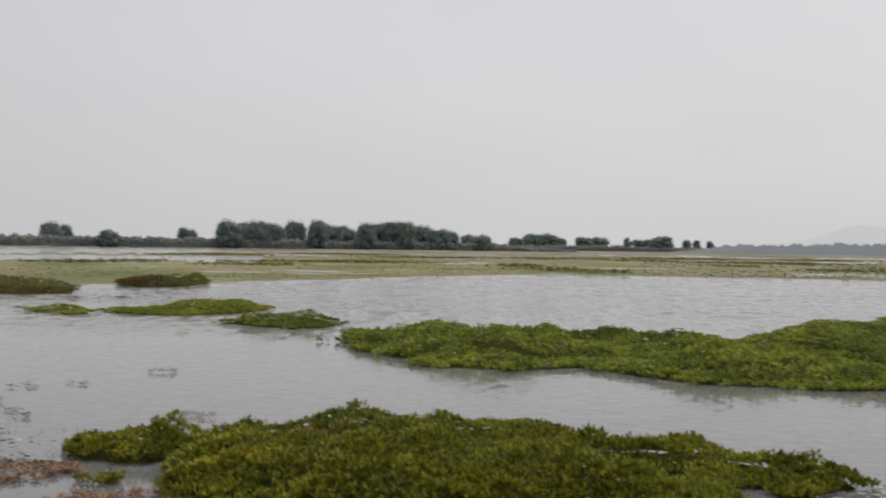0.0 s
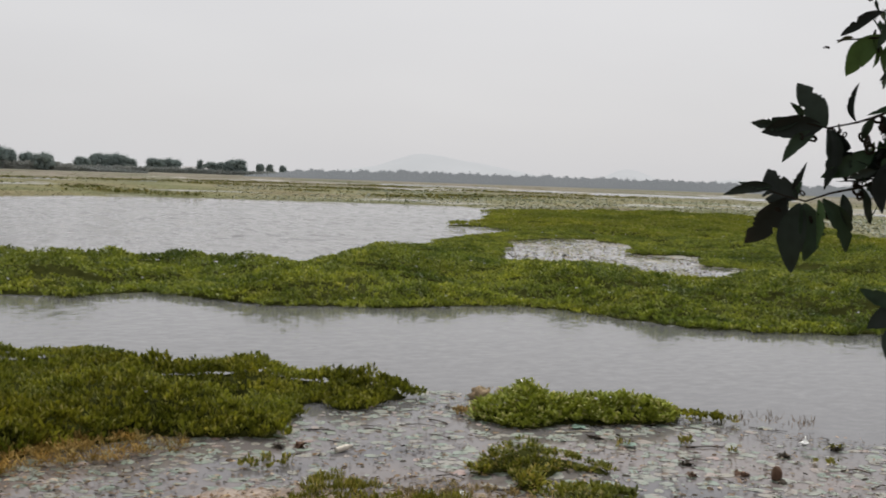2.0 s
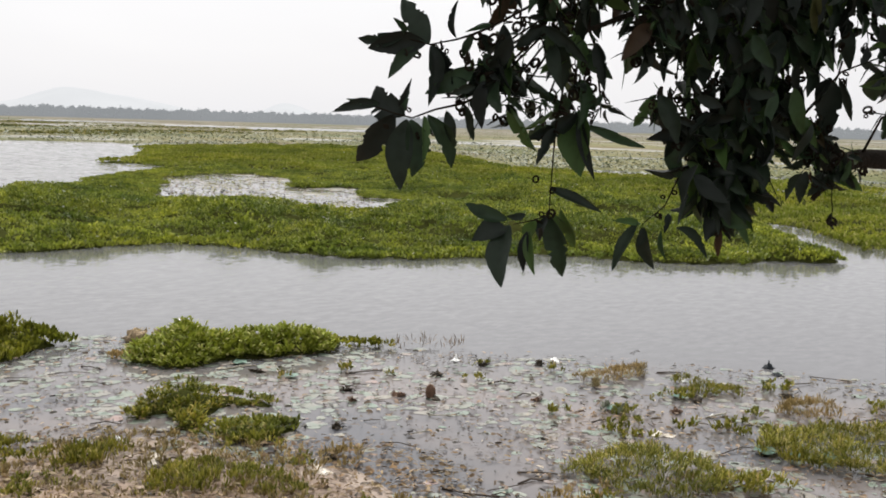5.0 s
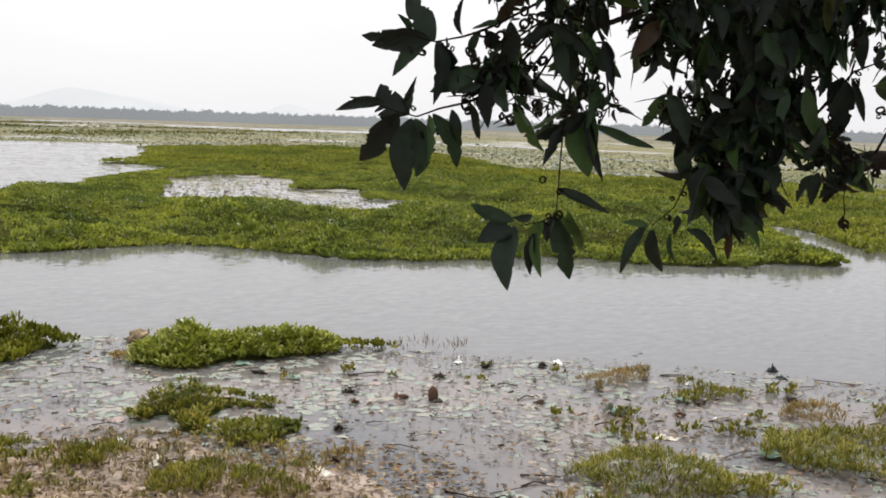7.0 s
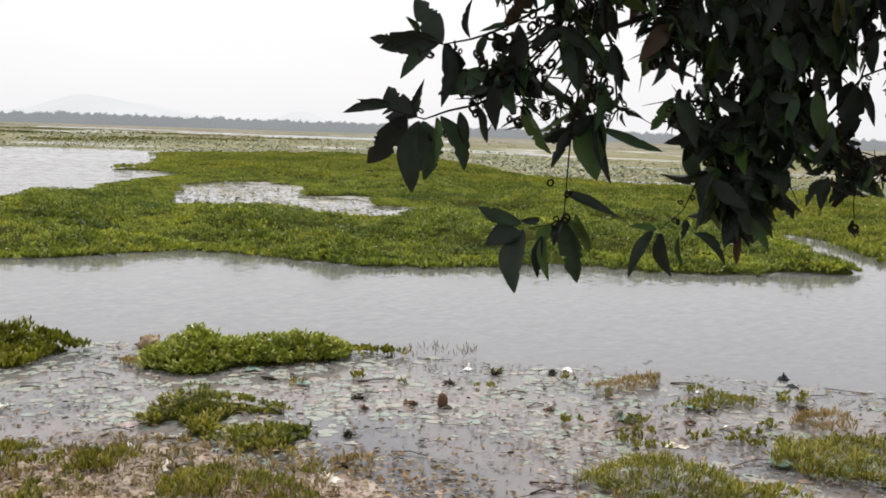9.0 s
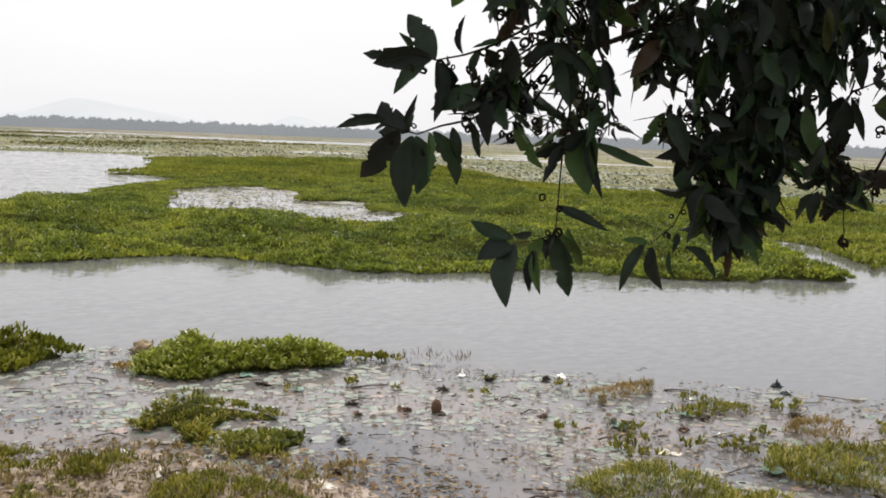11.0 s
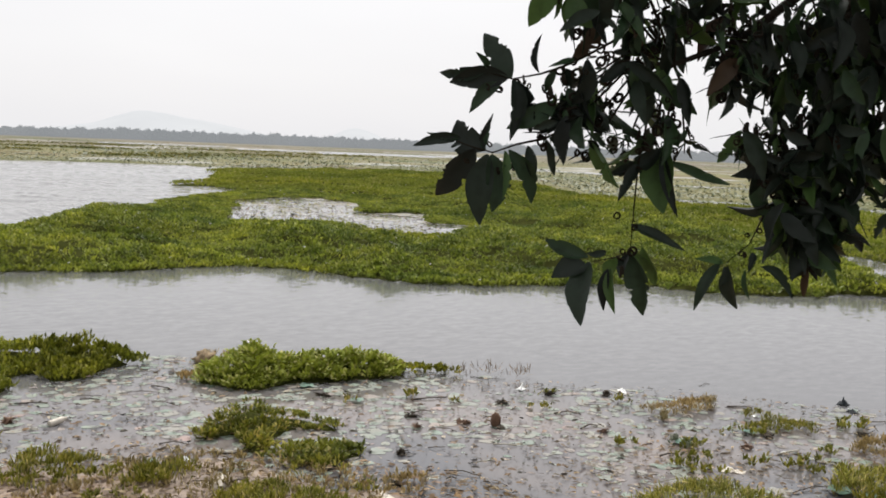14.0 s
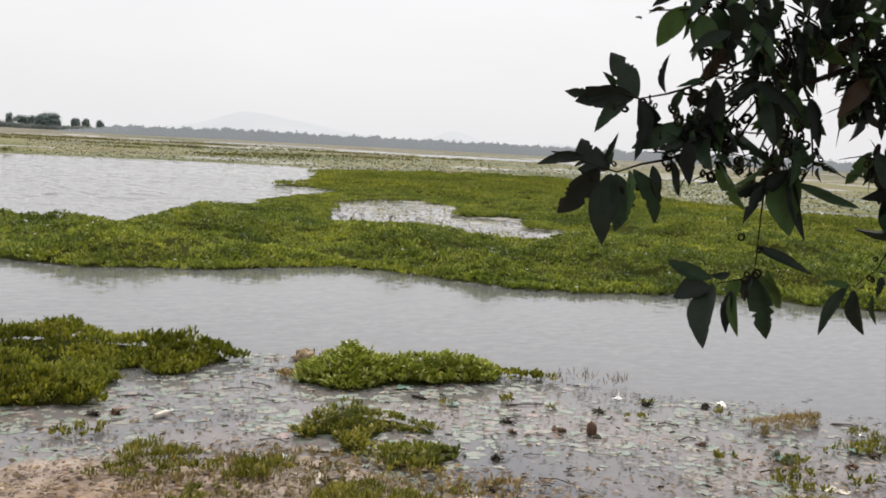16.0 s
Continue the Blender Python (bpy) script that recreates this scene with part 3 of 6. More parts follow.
MAIN = [(-4.7, 34.6), (-3.3, 29.8), (-1.3, 26.4), (0.7, 25.5), (2.4, 26.1), (4.6, 24), (6.6, 22.7), (9.2, 22.9), (10.5, 22.7), (11.6, 21.7), (12.2, 20.3), (12.9, 19), (14.4, 18),
        (17.4, 17.5), (18.8, 15.5), (19.6, 14.5), (21, 14), (22.9, 13.3), (24.1, 14.5), (26.2, 16.6), (27.6, 18.2), (29.5, 20), (36, 30), (36, 46), (27.5, 56), (23, 53), (20, 49.6), (14.9, 42.5), (11.8, 39.2), (9.2, 35.6), (8.3, 33.6),
        (5.6, 34.8), (3.9, 35.9), (2.6, 37), (1.1, 36.4), (-0.6, 37.7), (-1.8, 38.5), (-2.9, 36.4)]
BEYOND = [(36, 29), (30.2, 19.6), (29.2, 18.4), (26.8, 15.9), (25.2, 14.2), (26, 12.5), (32, 9), (48, 12), (50, 24), (56, 33), (50, 38), (48.5, 44), (49, 52), (62, 74), (67, 92), (57, 96), (48, 97), (39.5, 92), (38.5, 86.5), (33.4, 76.4), (29, 67), (26.5, 60), (27, 55), (36, 45)]

plant_mat("hyacinth_mat", MAIN, "broad floating mat of green water hyacinth between two waters", 74, 7, 0.09, 0.5, holes=[MUD], full=False, ragged=0.6, seed=11, cell=0.25, flowers=0.0025, group="hyacinth mats", edge=2.0, mound=2.3, relief=1.9, singles=200, hollows=0.24, slim=0.52, lean=(0.15, 1.15))
plant_mat("marsh_meadow", BEYOND, "low yellow-green meadow of water plants reaching into the marsh", 20, 8, 0.12, 0.36, mat=HYACINTH_FAR, holes=[MUD], seed=12, cell=0.9, full=False, ragged=1.0, flowers=0.002, group="hyacinth mats", edge=1.6, mound=3.5)
plant_mat("hyacinth_mat", [(24.1, 63), (26.4, 66), (30, 68.5), (31, 67), (27, 61)], "small dark spit of water plants in the pond", 7, 6, 0.16, 0.2, mat=HYACINTH_FAR, seed=13, cell=0.5, full=False, group="hyacinth mats")

FORE = [(-6.15, 15.45), (-6.0, 15.03), (-5.44, 14.36), (-4.71, 14.28), (-4.13, 14.71), (-3.98, 13.4), (-3.9, 12.4), (-2.2, 11.6), (-0.5, 11.4), (0.4, 11.9), (1.5, 12), (2.3, 11.8), (2.65, 11.75), (2.76, 12.4), (3.19, 12.85), (3.41, 13.4), (3.66, 12.95), (3.95, 13.0), (4.57, 13.41), (5.12, 13.62),
        (4.75, 14.0), (4.2, 14.5), (3.61, 14.9), (3.2, 15.5), (2.42, 15.9), (1.7, 15.9), (1.5, 16.4), (1.5, 17.2), (0.9, 17.7), (0.0, 17.6), (-0.8, 17.3), (-1.6, 17.0), (-2.5, 17.2), (-3.0, 16.7), (-3.4, 16.0), (-4.2, 15.9), (-5.2, 16.0)]
plant_mat("hyacinth_mat", FORE, "dense green water hyacinth island close to the bank", 230, 8, 0.074, 0.9, relief=0.8, edge=0.9, slim=0.38, lean=(0.0, 0.85), hollows=0.12, mat=HYACINTH_SHADED, singles=280, holes=[[(0.2, 15.9), (0.9, 15.75), (1.5, 15.85), (1.6, 16.5), (0.9, 16.5)]], seed=21, cell=0.2, flowers=0.0012, group="hyacinth mats", ragged=0.25)
plant_mat("hyacinth_mat", [(5.3, 12.55), (4.98, 12.1), (5.3, 11.72), (5.55, 11.32), (6.1, 11.55), (6.9, 11.5), (7.4, 11.38), (7.75, 11.5), (7.8, 12.1), (7.45, 12.75), (6.7, 13.0), (5.9, 12.85)], "small rounded clump of green water hyacinth", 260, 8, 0.07, 0.55, relief=1.3, slim=0.42, lean=(0.3, 1.3), hollows=0.2, mat=HYACINTH_FAR, singles=120, seed=22, cell=0.12, flowers=0.002, group="hyacinth mats", ragged=0.22, edge=0.75, mound=1.4)
plant_mat("hyacinth_mat", [(7.4, 12.0), (7.6, 11.5), (7.95, 11.2), (8.4, 11.05), (8.4, 11.35), (7.95, 11.8)], "thin straggling tail of water hyacinth", 120, 6, 0.07, 0.18, raft=False, seed=23, cell=0.15, group="hyacinth mats", ragged=0.15, mat=HYACINTH_SHADED)
plant_mat("hyacinth_mat", [(4.3, 10.15), (4.15, 9.65), (4.6, 9.85), (4.37, 9.3), (4.47, 8.98), (4.8, 9.45), (5.15, 9.65), (5.55, 9.42), (5.72, 9.8), (5.3, 10.1), (5.06, 10.45), (4.6, 10.4)], "narrow olive clump of water hyacinth", 250, 7, 0.062, 0.26, singles=60, mat=WEED_LEAF, seed=24, cell=0.07, group="hyacinth mats", ragged=0.16, edge=0.35, mound=0.6, relief=1.5, slim=0.42, lean=(0.2, 1.25), hollows=0.15)
plant_mat("hyacinth_mat", [(4.58, 9.05), (4.47, 8.57), (4.78, 8.38), (5.02, 8.33), (5.36, 8.75), (5.2, 9.1), (4.85, 9.2)], "olive clump of water hyacinth among lily pads", 250, 7, 0.062, 0.28, singles=60, mat=WEED_LEAF, seed=25, cell=0.07, group="hyacinth mats", ragged=0.16, edge=0.35, mound=0.6, relief=1.5, slim=0.42, lean=(0.2, 1.25), hollows=0.15)
plant_mat("hyacinth_mat", [(-9.6, 39.6), (-8, 38), (-6.4, 37.2), (-5.2, 38.4), (-4.9, 40), (-6.2, 41), (-7.6, 40.8)], "small oval island of green water plants", 70, 8, 0.075, 0.4, seed=26, cell=0.3, group="hyacinth mats")
plant_mat("hyacinth_mat", [(-16.2, 45), (-13.9, 43.3), (-11.8, 43.5), (-10.3, 45), (-9.2, 48.4), (-11.5, 50), (-13.4, 48.4), (-15, 46.5)], "low olive island of water plants", 60, 8, 0.085, 0.34, mat=HYACINTH_FAR, seed=27, cell=0.4, group="hyacinth mats", full=False)
plant_mat("hyacinth_mat", [(-19, 44.6), (-16.8, 42.6), (-15.8, 43.8), (-17.6, 46.6), (-19.4, 46.6)], "tiny dull islet of water plants", 30, 7, 0.1, 0.2, mat=HYACINTH_FAR, seed=28, cell=0.4, group="hyacinth mats", full=False)
plant_mat("hyacinth_mat", [(-5.3, 32.7), (-4.9, 32.2), (-3.9, 32.1), (-3.8, 32.8)], "thin dark fringe of water plants", 12, 5, 0.1, 0.1, mat=MIXED_WEED, seed=29, cell=0.3, group="hyacinth mats")
plant_mat("sedge_bank", [(-40, 57), (-26, 58), (-24.4, 58.6), (-23.4, 61), (-25, 66.5), (-31, 76), (-50, 90), (-60, 70)], "low bank of olive sedge at the lake edge", 7, 7, 0.17, 0.3, mat=SEDGE, seed=30, cell=0.9, full=False, slim=0.3, group="sedge banks", category="sedge")
plant_mat("brown_thicket", [(-30, 60), (-25.2, 58.5), (-23.2, 59.8), (-23.6, 62), (-27, 63)], "dead brown thicket of water weeds on the bank", 20, 7, 0.13, 0.26, mat=BROWN_BUSH, seed=31, cell=0.6, full=False, slim=0.4, category="thicket", group="thickets")
plant_mat("brown_thicket", [(-25, 73), (-22.6, 70), (-21.2, 69.5), (-20.8, 72), (-22, 77), (-26, 80)], "dead brown bush standing at the pond edge", 20, 7, 0.16, 0.62, mat=BROWN_BUSH, seed=32, cell=0.6, full=False, slim=0.4, category="thicket", group="thickets")
plant_mat("sedge_bank", [(-22, 72.6), (-20.8, 70.2), (-19.6, 72.6), (-19.6, 79), (-22, 84)], "olive sedge tussock beside a dead bush", 18, 7, 0.17, 0.75, mat=SEDGE, seed=33, cell=0.6, full=False, slim=0.3, group="sedge banks", category="sedge")

# weeds browning along the near water's edge
plant_mat("dry_weeds", [(2.2, 8.6), (3.1, 8.85), (3.8, 8.95), (4.2, 8.3), (4.6, 7.6), (4.2, 6.6), (2.2, 7.6)], "low brown and olive weeds in wet mud", 75, 6, 0.05, 0.07, mat=DRY_WEED, seed=41, cell=0.12, ragged=0.9, slim=0.3, group="weed patches", category="weeds", raft=False)
plant_mat("olive_weeds", [(3.1, 8.7), (3.35, 9.0), (3.75, 8.95), (3.85, 8.6), (3.5, 8.35)], "olive tuft of weeds in wet mud", 260, 8, 0.07, 0.16, mat=MIXED_WEED, seed=42, cell=0.12, ragged=0.3, slim=0.22, edge=0.25, mound=0.8, group="weed patches", category="weeds", raft=False)
plant_mat("olive_weeds", [(3.5, 8.2), (4.1, 8.2), (4.6, 7.6), (4.3, 7.0), (3.3, 7.6)], "olive tuft of weeds beside scattered litter", 260, 8, 0.07, 0.14, mat=MIXED_WEED, seed=43, cell=0.12, ragged=0.3, slim=0.22, edge=0.25, mound=0.8, group="weed patches", category="weeds", raft=False)
plant_mat("olive_weeds", [(2.4, 9.6), (2.7, 9.75), (3.0, 9.5), (2.8, 9.1), (2.4, 9.0)], "yellowing tuft of weeds in shallow water", 260, 8, 0.07, 0.17, mat=MIXED_WEED, seed=44, cell=0.12, ragged=0.3, slim=0.22, edge=0.25, mound=0.8, group="weed patches", category="weeds", raft=False)
plant_mat("dry_weeds", [(-1.2, 12), (-0.6, 12.2), (0.3, 12.3), (1.0, 12), (0.9, 11.5), (0.2, 11), (-0.8, 10.6), (-1.6, 11)], "straw-coloured dead grass at the island's edge", 200, 8, 0.09, 0.12, mat=STRAW, seed=45, cell=0.15, ragged=0.9, mound=0.5, slim=0.14, lean=(0.3, 1.35), group="weed patches", category="weeds", raft=False)
plant_mat("rust_weeds", [(-7.4, 14.2), (-6.5, 14.2), (-5.7, 14.2), (-5.4, 13.6), (-5.6, 13.1), (-7, 12.8)], "rust-brown bed of dying water weeds", 150, 7, 0.045, 0.04, lean=(0.5, 1.4), mat=RUST_WEED, seed=46, cell=0.15, ragged=0.3, slim=0.5, group="weed patches", category="weeds", raft=False)
plant_mat("rust_weeds", [(-5, 12.6), (-3.6, 12.5), (-1.6, 11.4), (-1.2, 10.6), (-5.4, 11.8)], "rust-brown fringe of dying weeds", 110, 7, 0.05, 0.05, lean=(0.5, 1.4), mat=RUST_WEED, seed=47, cell=0.15, ragged=0.3, slim=0.4, group="weed patches", category="weeds", raft=False)
plant_mat("olive_weeds", [(-5.3, 13.3), (-4.9, 13.6), (-4.5, 13.2), (-4.7, 12.8)], "small olive tuft of weeds in the shallows", 50, 7, 0.08, 0.15, mat=MIXED_WEED, seed=48, cell=0.12, ragged=0.15, slim=0.5, group="weed patches", category="weeds", raft=False)
plant_mat("hyacinth_mat", [(6.75, 6.0), (7.1, 6.3), (7.45, 6.2), (7.7, 5.6), (7.5, 4.9), (6.5, 5.4)], "green clump of water plants at the bank", 300, 9, 0.075, 0.17, seed=49, cell=0.1, ragged=0.3, edge=0.4, mound=0.6, slim=0.15, hollows=0.3, relief=1.8, lean=(0.1, 1.35), raft=False, group="hyacinth mats", mat=MIXED_WEED)
plant_mat("hyacinth_mat", [(8.45, 5.5), (9.0, 5.8), (9.4, 5.7), (10.2, 5.2), (10.2, 4.4), (8.8, 4.5), (8.45, 5.1)], "olive clump of water plants beside grey lily pads", 300, 9, 0.075, 0.17, seed=50, cell=0.1, ragged=0.34, edge=0.4, mound=0.6, slim=0.15, hollows=0.3, relief=1.8, lean=(0.1, 1.35), raft=False, group="hyacinth mats", mat=MIXED_WEED)
plant_mat("olive_weeds", [(10.1, 7.85), (9.85, 7.4), (10.1, 6.85), (10.4, 7.1), (10.42, 7.8)], "ragged olive clump of weeds afloat", 240, 8, 0.065, 0.17, seed=51, cell=0.12, edge=0.25, mound=0.8, mat=MIXED_WEED, ragged=0.22, slim=0.2, group="weed patches", category="weeds", raft=False)
plant_mat("dry_weeds", [(9.15, 8.55), (9.68, 8.55), (10.15, 8.4), (9.5, 7.9), (9.14, 8.2)], "brownish clump of weeds afloat", 240, 8, 0.065, 0.13, seed=52, cell=0.12, edge=0.25, mound=0.8, mat=DRY_WEED, ragged=0.22, slim=0.2, group="weed patches", category="weeds", raft=False)
plant_mat("dry_weeds", [(9.9, 6.2), (10.2, 6.3), (10.5, 6.1), (10.3, 5.85), (9.95, 5.95)], "small yellow-brown clump of weeds afloat", 240, 8, 0.065, 0.13, seed=53, cell=0.12, edge=0.25, mound=0.8, mat=DRY_WEED, ragged=0.22, slim=0.2, group="weed patches", category="weeds", raft=False)


plant_mat("straw_tuft", [(-2.9, 15.5), (-2.3, 15.9), (-1.7, 15.7), (-1.9, 15.2), (-2.5, 15.0)], "ochre dying patch of weeds on the island", 90, 8, 0.06, 0.72, mat=STRAW, seed=60, cell=0.12, ragged=0.6, slim=0.4, edge=0.4, group="weed patches", category="weeds", raft=False)
plant_mat("straw_tuft", [(-0.4, 11.6), (0.4, 12.0), (1.1, 11.9), (1.2, 11.5), (0.3, 11.2), (-0.4, 11.1)], "ochre dead grass bent over wet mud", 130, 8, 0.08, 0.16, mat=STRAW, seed=61, cell=0.12, ragged=0.7, mound=0.4, slim=0.15, lean=(0.3, 1.35), group="weed patches", category="weeds", raft=False)
plant_mat("drift_weed", [(-5.5, 18.3), (-4.9, 18.5), (-4.5, 18.2), (-4.6, 17.9), (-5.2, 18.0)], "dark drifting tangle of dead weed stalks", 90, 7, 0.07, 0.08, mat=BROWN_LITTER, lean=(0.5, 1.4), seed=62, cell=0.12, ragged=0.2, slim=0.14, group="drift weeds", category="weeds", raft=False)
plant_mat("dry_weeds", [(4.75, 12.6), (5.05, 12.05), (5.6, 11.8), (5.6, 12.4), (5.3, 12.8)], "low browning weeds at the clump's end", 170, 7, 0.05, 0.12, mat=DRY_WEED, seed=64, cell=0.12, ragged=0.25, slim=0.4, edge=0.3, mound=0.6, group="weed patches", category="weeds", raft=False)
for k, (x, y) in enumerate([(-9.64, 21.6), (-9.28, 21.64), (-8.45, 22.2), (-7.27, 24.3), (-7.9, 17.9), (-8.4, 18.6), (-18.9, 56.0), (-21.0, 55.0), (-20.5, 46.9), (-10.9, 20.1), (-9.0, 19.6)]):
    w = 0.1 + 0.003 * y
    plant_mat("drift_weed", [(x + w * 1.6 * math.cos(j * 1.05), y + w * math.sin(j * 1.05)) for j in range(6)], "small dark sprig of weed on open water", 60, 6, 0.05 + 0.001 * y, 0.02, mat=LITTER, lean=(0.9, 1.5), seed=190 + k, cell=0.1, ragged=0.15, slim=0.3, edge=0.2, mound=0.6, group="drift weeds", category="weeds", raft=False)
plant_mat("pool_weeds", MUD, "thin olive weeds coming up through the mud pool", 2.6, 6, 0.08, 0.03, mat=MIXED_WEED, seed=63, cell=0.4, ragged=2.5, slim=0.5, lean=(0.9, 1.5), full=False, group="weed patches", category="weeds", raft=False)
tuft_rng = random.Random(77)
for k in range(26):
    a, d = tuft_rng.uniform(12, 58), tuft_rng.uniform(7.6, 9.6)
    x, y, w = d * math.sin(math.radians(a)), d * math.cos(math.radians(a)), tuft_rng.uniform(0.08, 0.22)
    dry = tuft_rng.random() < 0.45
    plant_mat("weed_tuft", [(x + w * 1.5 * math.cos(j * 1.05), y + w * math.sin(j * 1.05)) for j in range(6)], "small straw-brown tuft of weeds on wet mud" if dry else "small olive tuft of weeds on wet mud", 120, 6, 0.055, 0.1, mat=DRY_WEED if dry else MIXED_WEED, seed=150 + k, cell=0.1, ragged=0.2, slim=0.35, edge=0.2, mound=0.6, group="weed tufts", category="weeds", raft=False)


# ---- marsh growth beyond the pond ----
def scatter_marsh():
    rng = np.random.default_rng(71)
    n = 44000
    az = np.radians(rng.uniform(-30, 70, n))
    r0 = np.interp(np.degrees(az), SHORE_AZ, SHORE_R) * 1.008
    r = 1 / rng.uniform(1 / 480, 1 / r0)
    x, y = r * np.sin(az), r * np.cos(az)
    z = ground_z(x, y)
    ok = (z > 0.03) & (fbm(x, y, 26, 77, 3) + 0.35 * rng.random(n) > -0.05)
    x, y, z, r = x[ok], y[ok], z[ok], r[ok]
    size = (0.1 + 0.0007 * r) * rng.uniform(0.5, 1.2, len(x))
    v, f = rosettes(rng, x, y, z - 0.05, 4, size, (0.85, 1.45), False, 0.5, 0.12)
    ob = new("marsh_grass", mesh_np("marsh_grass", v, f, REED))
    tagged(ob, "straw and olive tussocks of marsh grass", "marsh grass", kind="stuff")
    # darker green drifts of taller growth
    v, f = [], []
    at = 0
    for a, rr, wide, deep in [(-21, 150, 9, 5), (-8, 165, 16, 6), (-5.5, 170, 10, 5), (4.5, 128, 6, 5), (7.2, 120, 5, 3), (2.2, 150, 5, 5), (14, 175, 6, 4), (15.5, 215, 22, 8), (9, 230, 8, 8), (19.5, 150, 9, 5), (-12, 140, 8, 4), (-18, 160, 7, 5), (26, 190, 12, 6), (22, 170, 9, 6), (5, 245, 14, 9), (-2, 235, 18, 8), (11, 280, 20, 10), (-14, 250, 18, 9), (18, 290, 16, 9), (30, 230, 12, 8), (-7, 290, 20, 10), (24, 250, 16, 9)]:
        k = int(wide * deep * 2.5)
        d, s = rng.normal(0, deep * 0.45, k), rng.normal(0, wide * 0.45, k)
        a = math.radians(a)
        px, py = (rr + d) * math.sin(a) + s * math.cos(a), (rr + d) * math.cos(a) - s * math.sin(a)
        vv, ff = rosettes(rng, px, py, np.full(k, 0.1), 6, rng.uniform(0.25, 0.5, k), (0.6, 1.3), False, 0.5, 0.4)
        v.append(vv), f.append(ff + at)
        at += len(vv)
    ob = new("green_sedge", mesh_np("green_sedge", np.concatenate(v), np.concatenate(f), SEDGE))
    tagged(ob, "darker green drifts of sedge in the marsh", "sedge", kind="stuff")
    # lotus leaves held over the far shallows
    n = 13000
    az = np.radians(rng.uniform(9, 66, n))
    r0 = np.interp(np.degrees(az), SHORE_AZ, SHORE_R) * 1.01
    r = 1 / rng.uniform(1 / (r0 * 1.9), 1 / r0)
    x, y = r * np.sin(az), r * np.cos(az)
    ok = fbm(x, y, 17, 79, 3) + 0.5 * rng.random(n) > 0.12
    x, y, r = x[ok], y[ok], r[ok]
    v, f = rosettes(rng, x, y, ground_z(x, y) + 0.1, 2, (0.13 + 0.0009 * r) * rng.uniform(0.6, 1.3, len(x)), (1.25, 1.57), False, 1.0, 0.3)
    ob = new("lotus_leaves", mesh_np("lotus_leaves", v, f, LOTUS))
    tagged(ob, "pale grey-green lotus leaves over the shallows", "lotus leaves", kind="stuff")


scatter_marsh()


# ---- the far side: trees, shrubs, houses, woods and hills ----
def ball():
    bm = bmesh.new()
    bmesh.ops.create_icosphere(bm, subdivisions=2, radius=1)
    v, f = np.array([v.co[:] for v in bm.verts]), np.array([[q.index for q in p.verts] for p in bm.faces])
    bm.free()
    return v, f


BALL = ball()


def lumps(rng, n, cx, cy, cz, rx, ry, rz, size):
    """Leaf clumps all through a cloud-like crown; n of them."""
    k = max(4, n // 110)
    up = rng.uniform(-0.75, 0.66, k)
    broad = 0.6 * np.sqrt(np.clip(1.1 - np.maximum(up, 0) ** 2 * 1.5, 0.2, 1))
    c = np.stack([rng.normal(0, 0.8, k).clip(-1.3, 1.3) * broad, rng.normal(0, 0.8, k).clip(-1.3, 1.3) * broad, up], 1)
    pick = rng.integers(0, k, n)
    d = unit(rng.normal(0, 1, (n, 3))) * rng.uniform(0.25, 0.5, (n, 1))
    p = (c[pick] + d) * (rx, ry, rz) + (cx, cy, cz)
    way = unit(rng.normal(0, 1, (n, 3)))
    face = unit(rng.normal(0, 1, (n, 3)))
    s = size * rng.uniform(0.6, 1.3, n)
    v, f = blades(p, way, face, s, s, False)
    vs, fs, at = [v], [f], len(v)
    for q in c:
        b = BALL[0] * (0.25 + 0.12 * fbm(BALL[0][:, 0] * 3 + q[0] * 9, BALL[0][:, 1] * 3 + BALL[0][:, 2] * 2, 1.0, 9))[:, None]
        vs.append((b + q) * (rx, ry, rz) + (cx, cy, cz)), fs.append(BALL[1] + at)
        at += len(b)
    return np.concatenate(vs), np.concatenate(fs)


def tapered(path, radii, mat, parent, name, sides=7):
    """A limb along points, tapering."""
    bm = bmesh.new()
    rings = []
    pts = [Vector(p) for p in path]
    for k, p in enumerate(pts):
        d = (pts[min(k + 1, len(pts) - 1)] - pts[max(k - 1, 0)]).normalized()
        a = d.cross(Vector((0.31, 0.17, 0.93))).normalized()
        b = d.cross(a)
        rings.append([bm.verts.new(p + (a * math.cos(t) + b * math.sin(t)) * radii[k] * (1 + 0.12 * math.sin(3 * t + k * 1.7))) for t in [j * 2 * math.pi / sides for j in range(sides)]])
    for r0, r1 in zip(rings, rings[1:]):
        for j in range(sides):
            bm.faces.new((r0[j], r0[(j + 1) % sides], r1[(j + 1) % sides], r1[j])).smooth = True
    bm.faces.new(rings[0][::-1])
    bm.faces.new(rings[-1])
    bmesh.ops.recalc_face_normals(bm, faces=bm.faces)
    return part(name, bm, mat, parent)


def far_tree(seed, bearing, dist, wide, top, label):
    rng = np.random.default_rng(seed)
    a = math.radians(bearing)
    x, y = dist * math.sin(a), dist * math.cos(a)
    z = float(ground_z(np.array([x]), np.array([y]))[0])
    tree = new("tree")
    tree.location = (x, y, z - 0.1)
    tagged(tree, label, "tree", "distant trees")
    h = top - z
    tapered([(0, 0, 0), (0.1, 0, h * 0.3), (-0.1, 0.1, h * 0.7)], [0.3, 0.22, 0.08], BARK, tree, "trunk", 6)
    v, f = lumps(rng, int(4200 + 560 * wide), 0, 0, h * 0.56, wide * 0.6, wide * 0.5, h * 0.58, 0.038 * h)
    child("crown", mesh_np("crown", v, f, HAZED_LEAF), tree)
    return tree


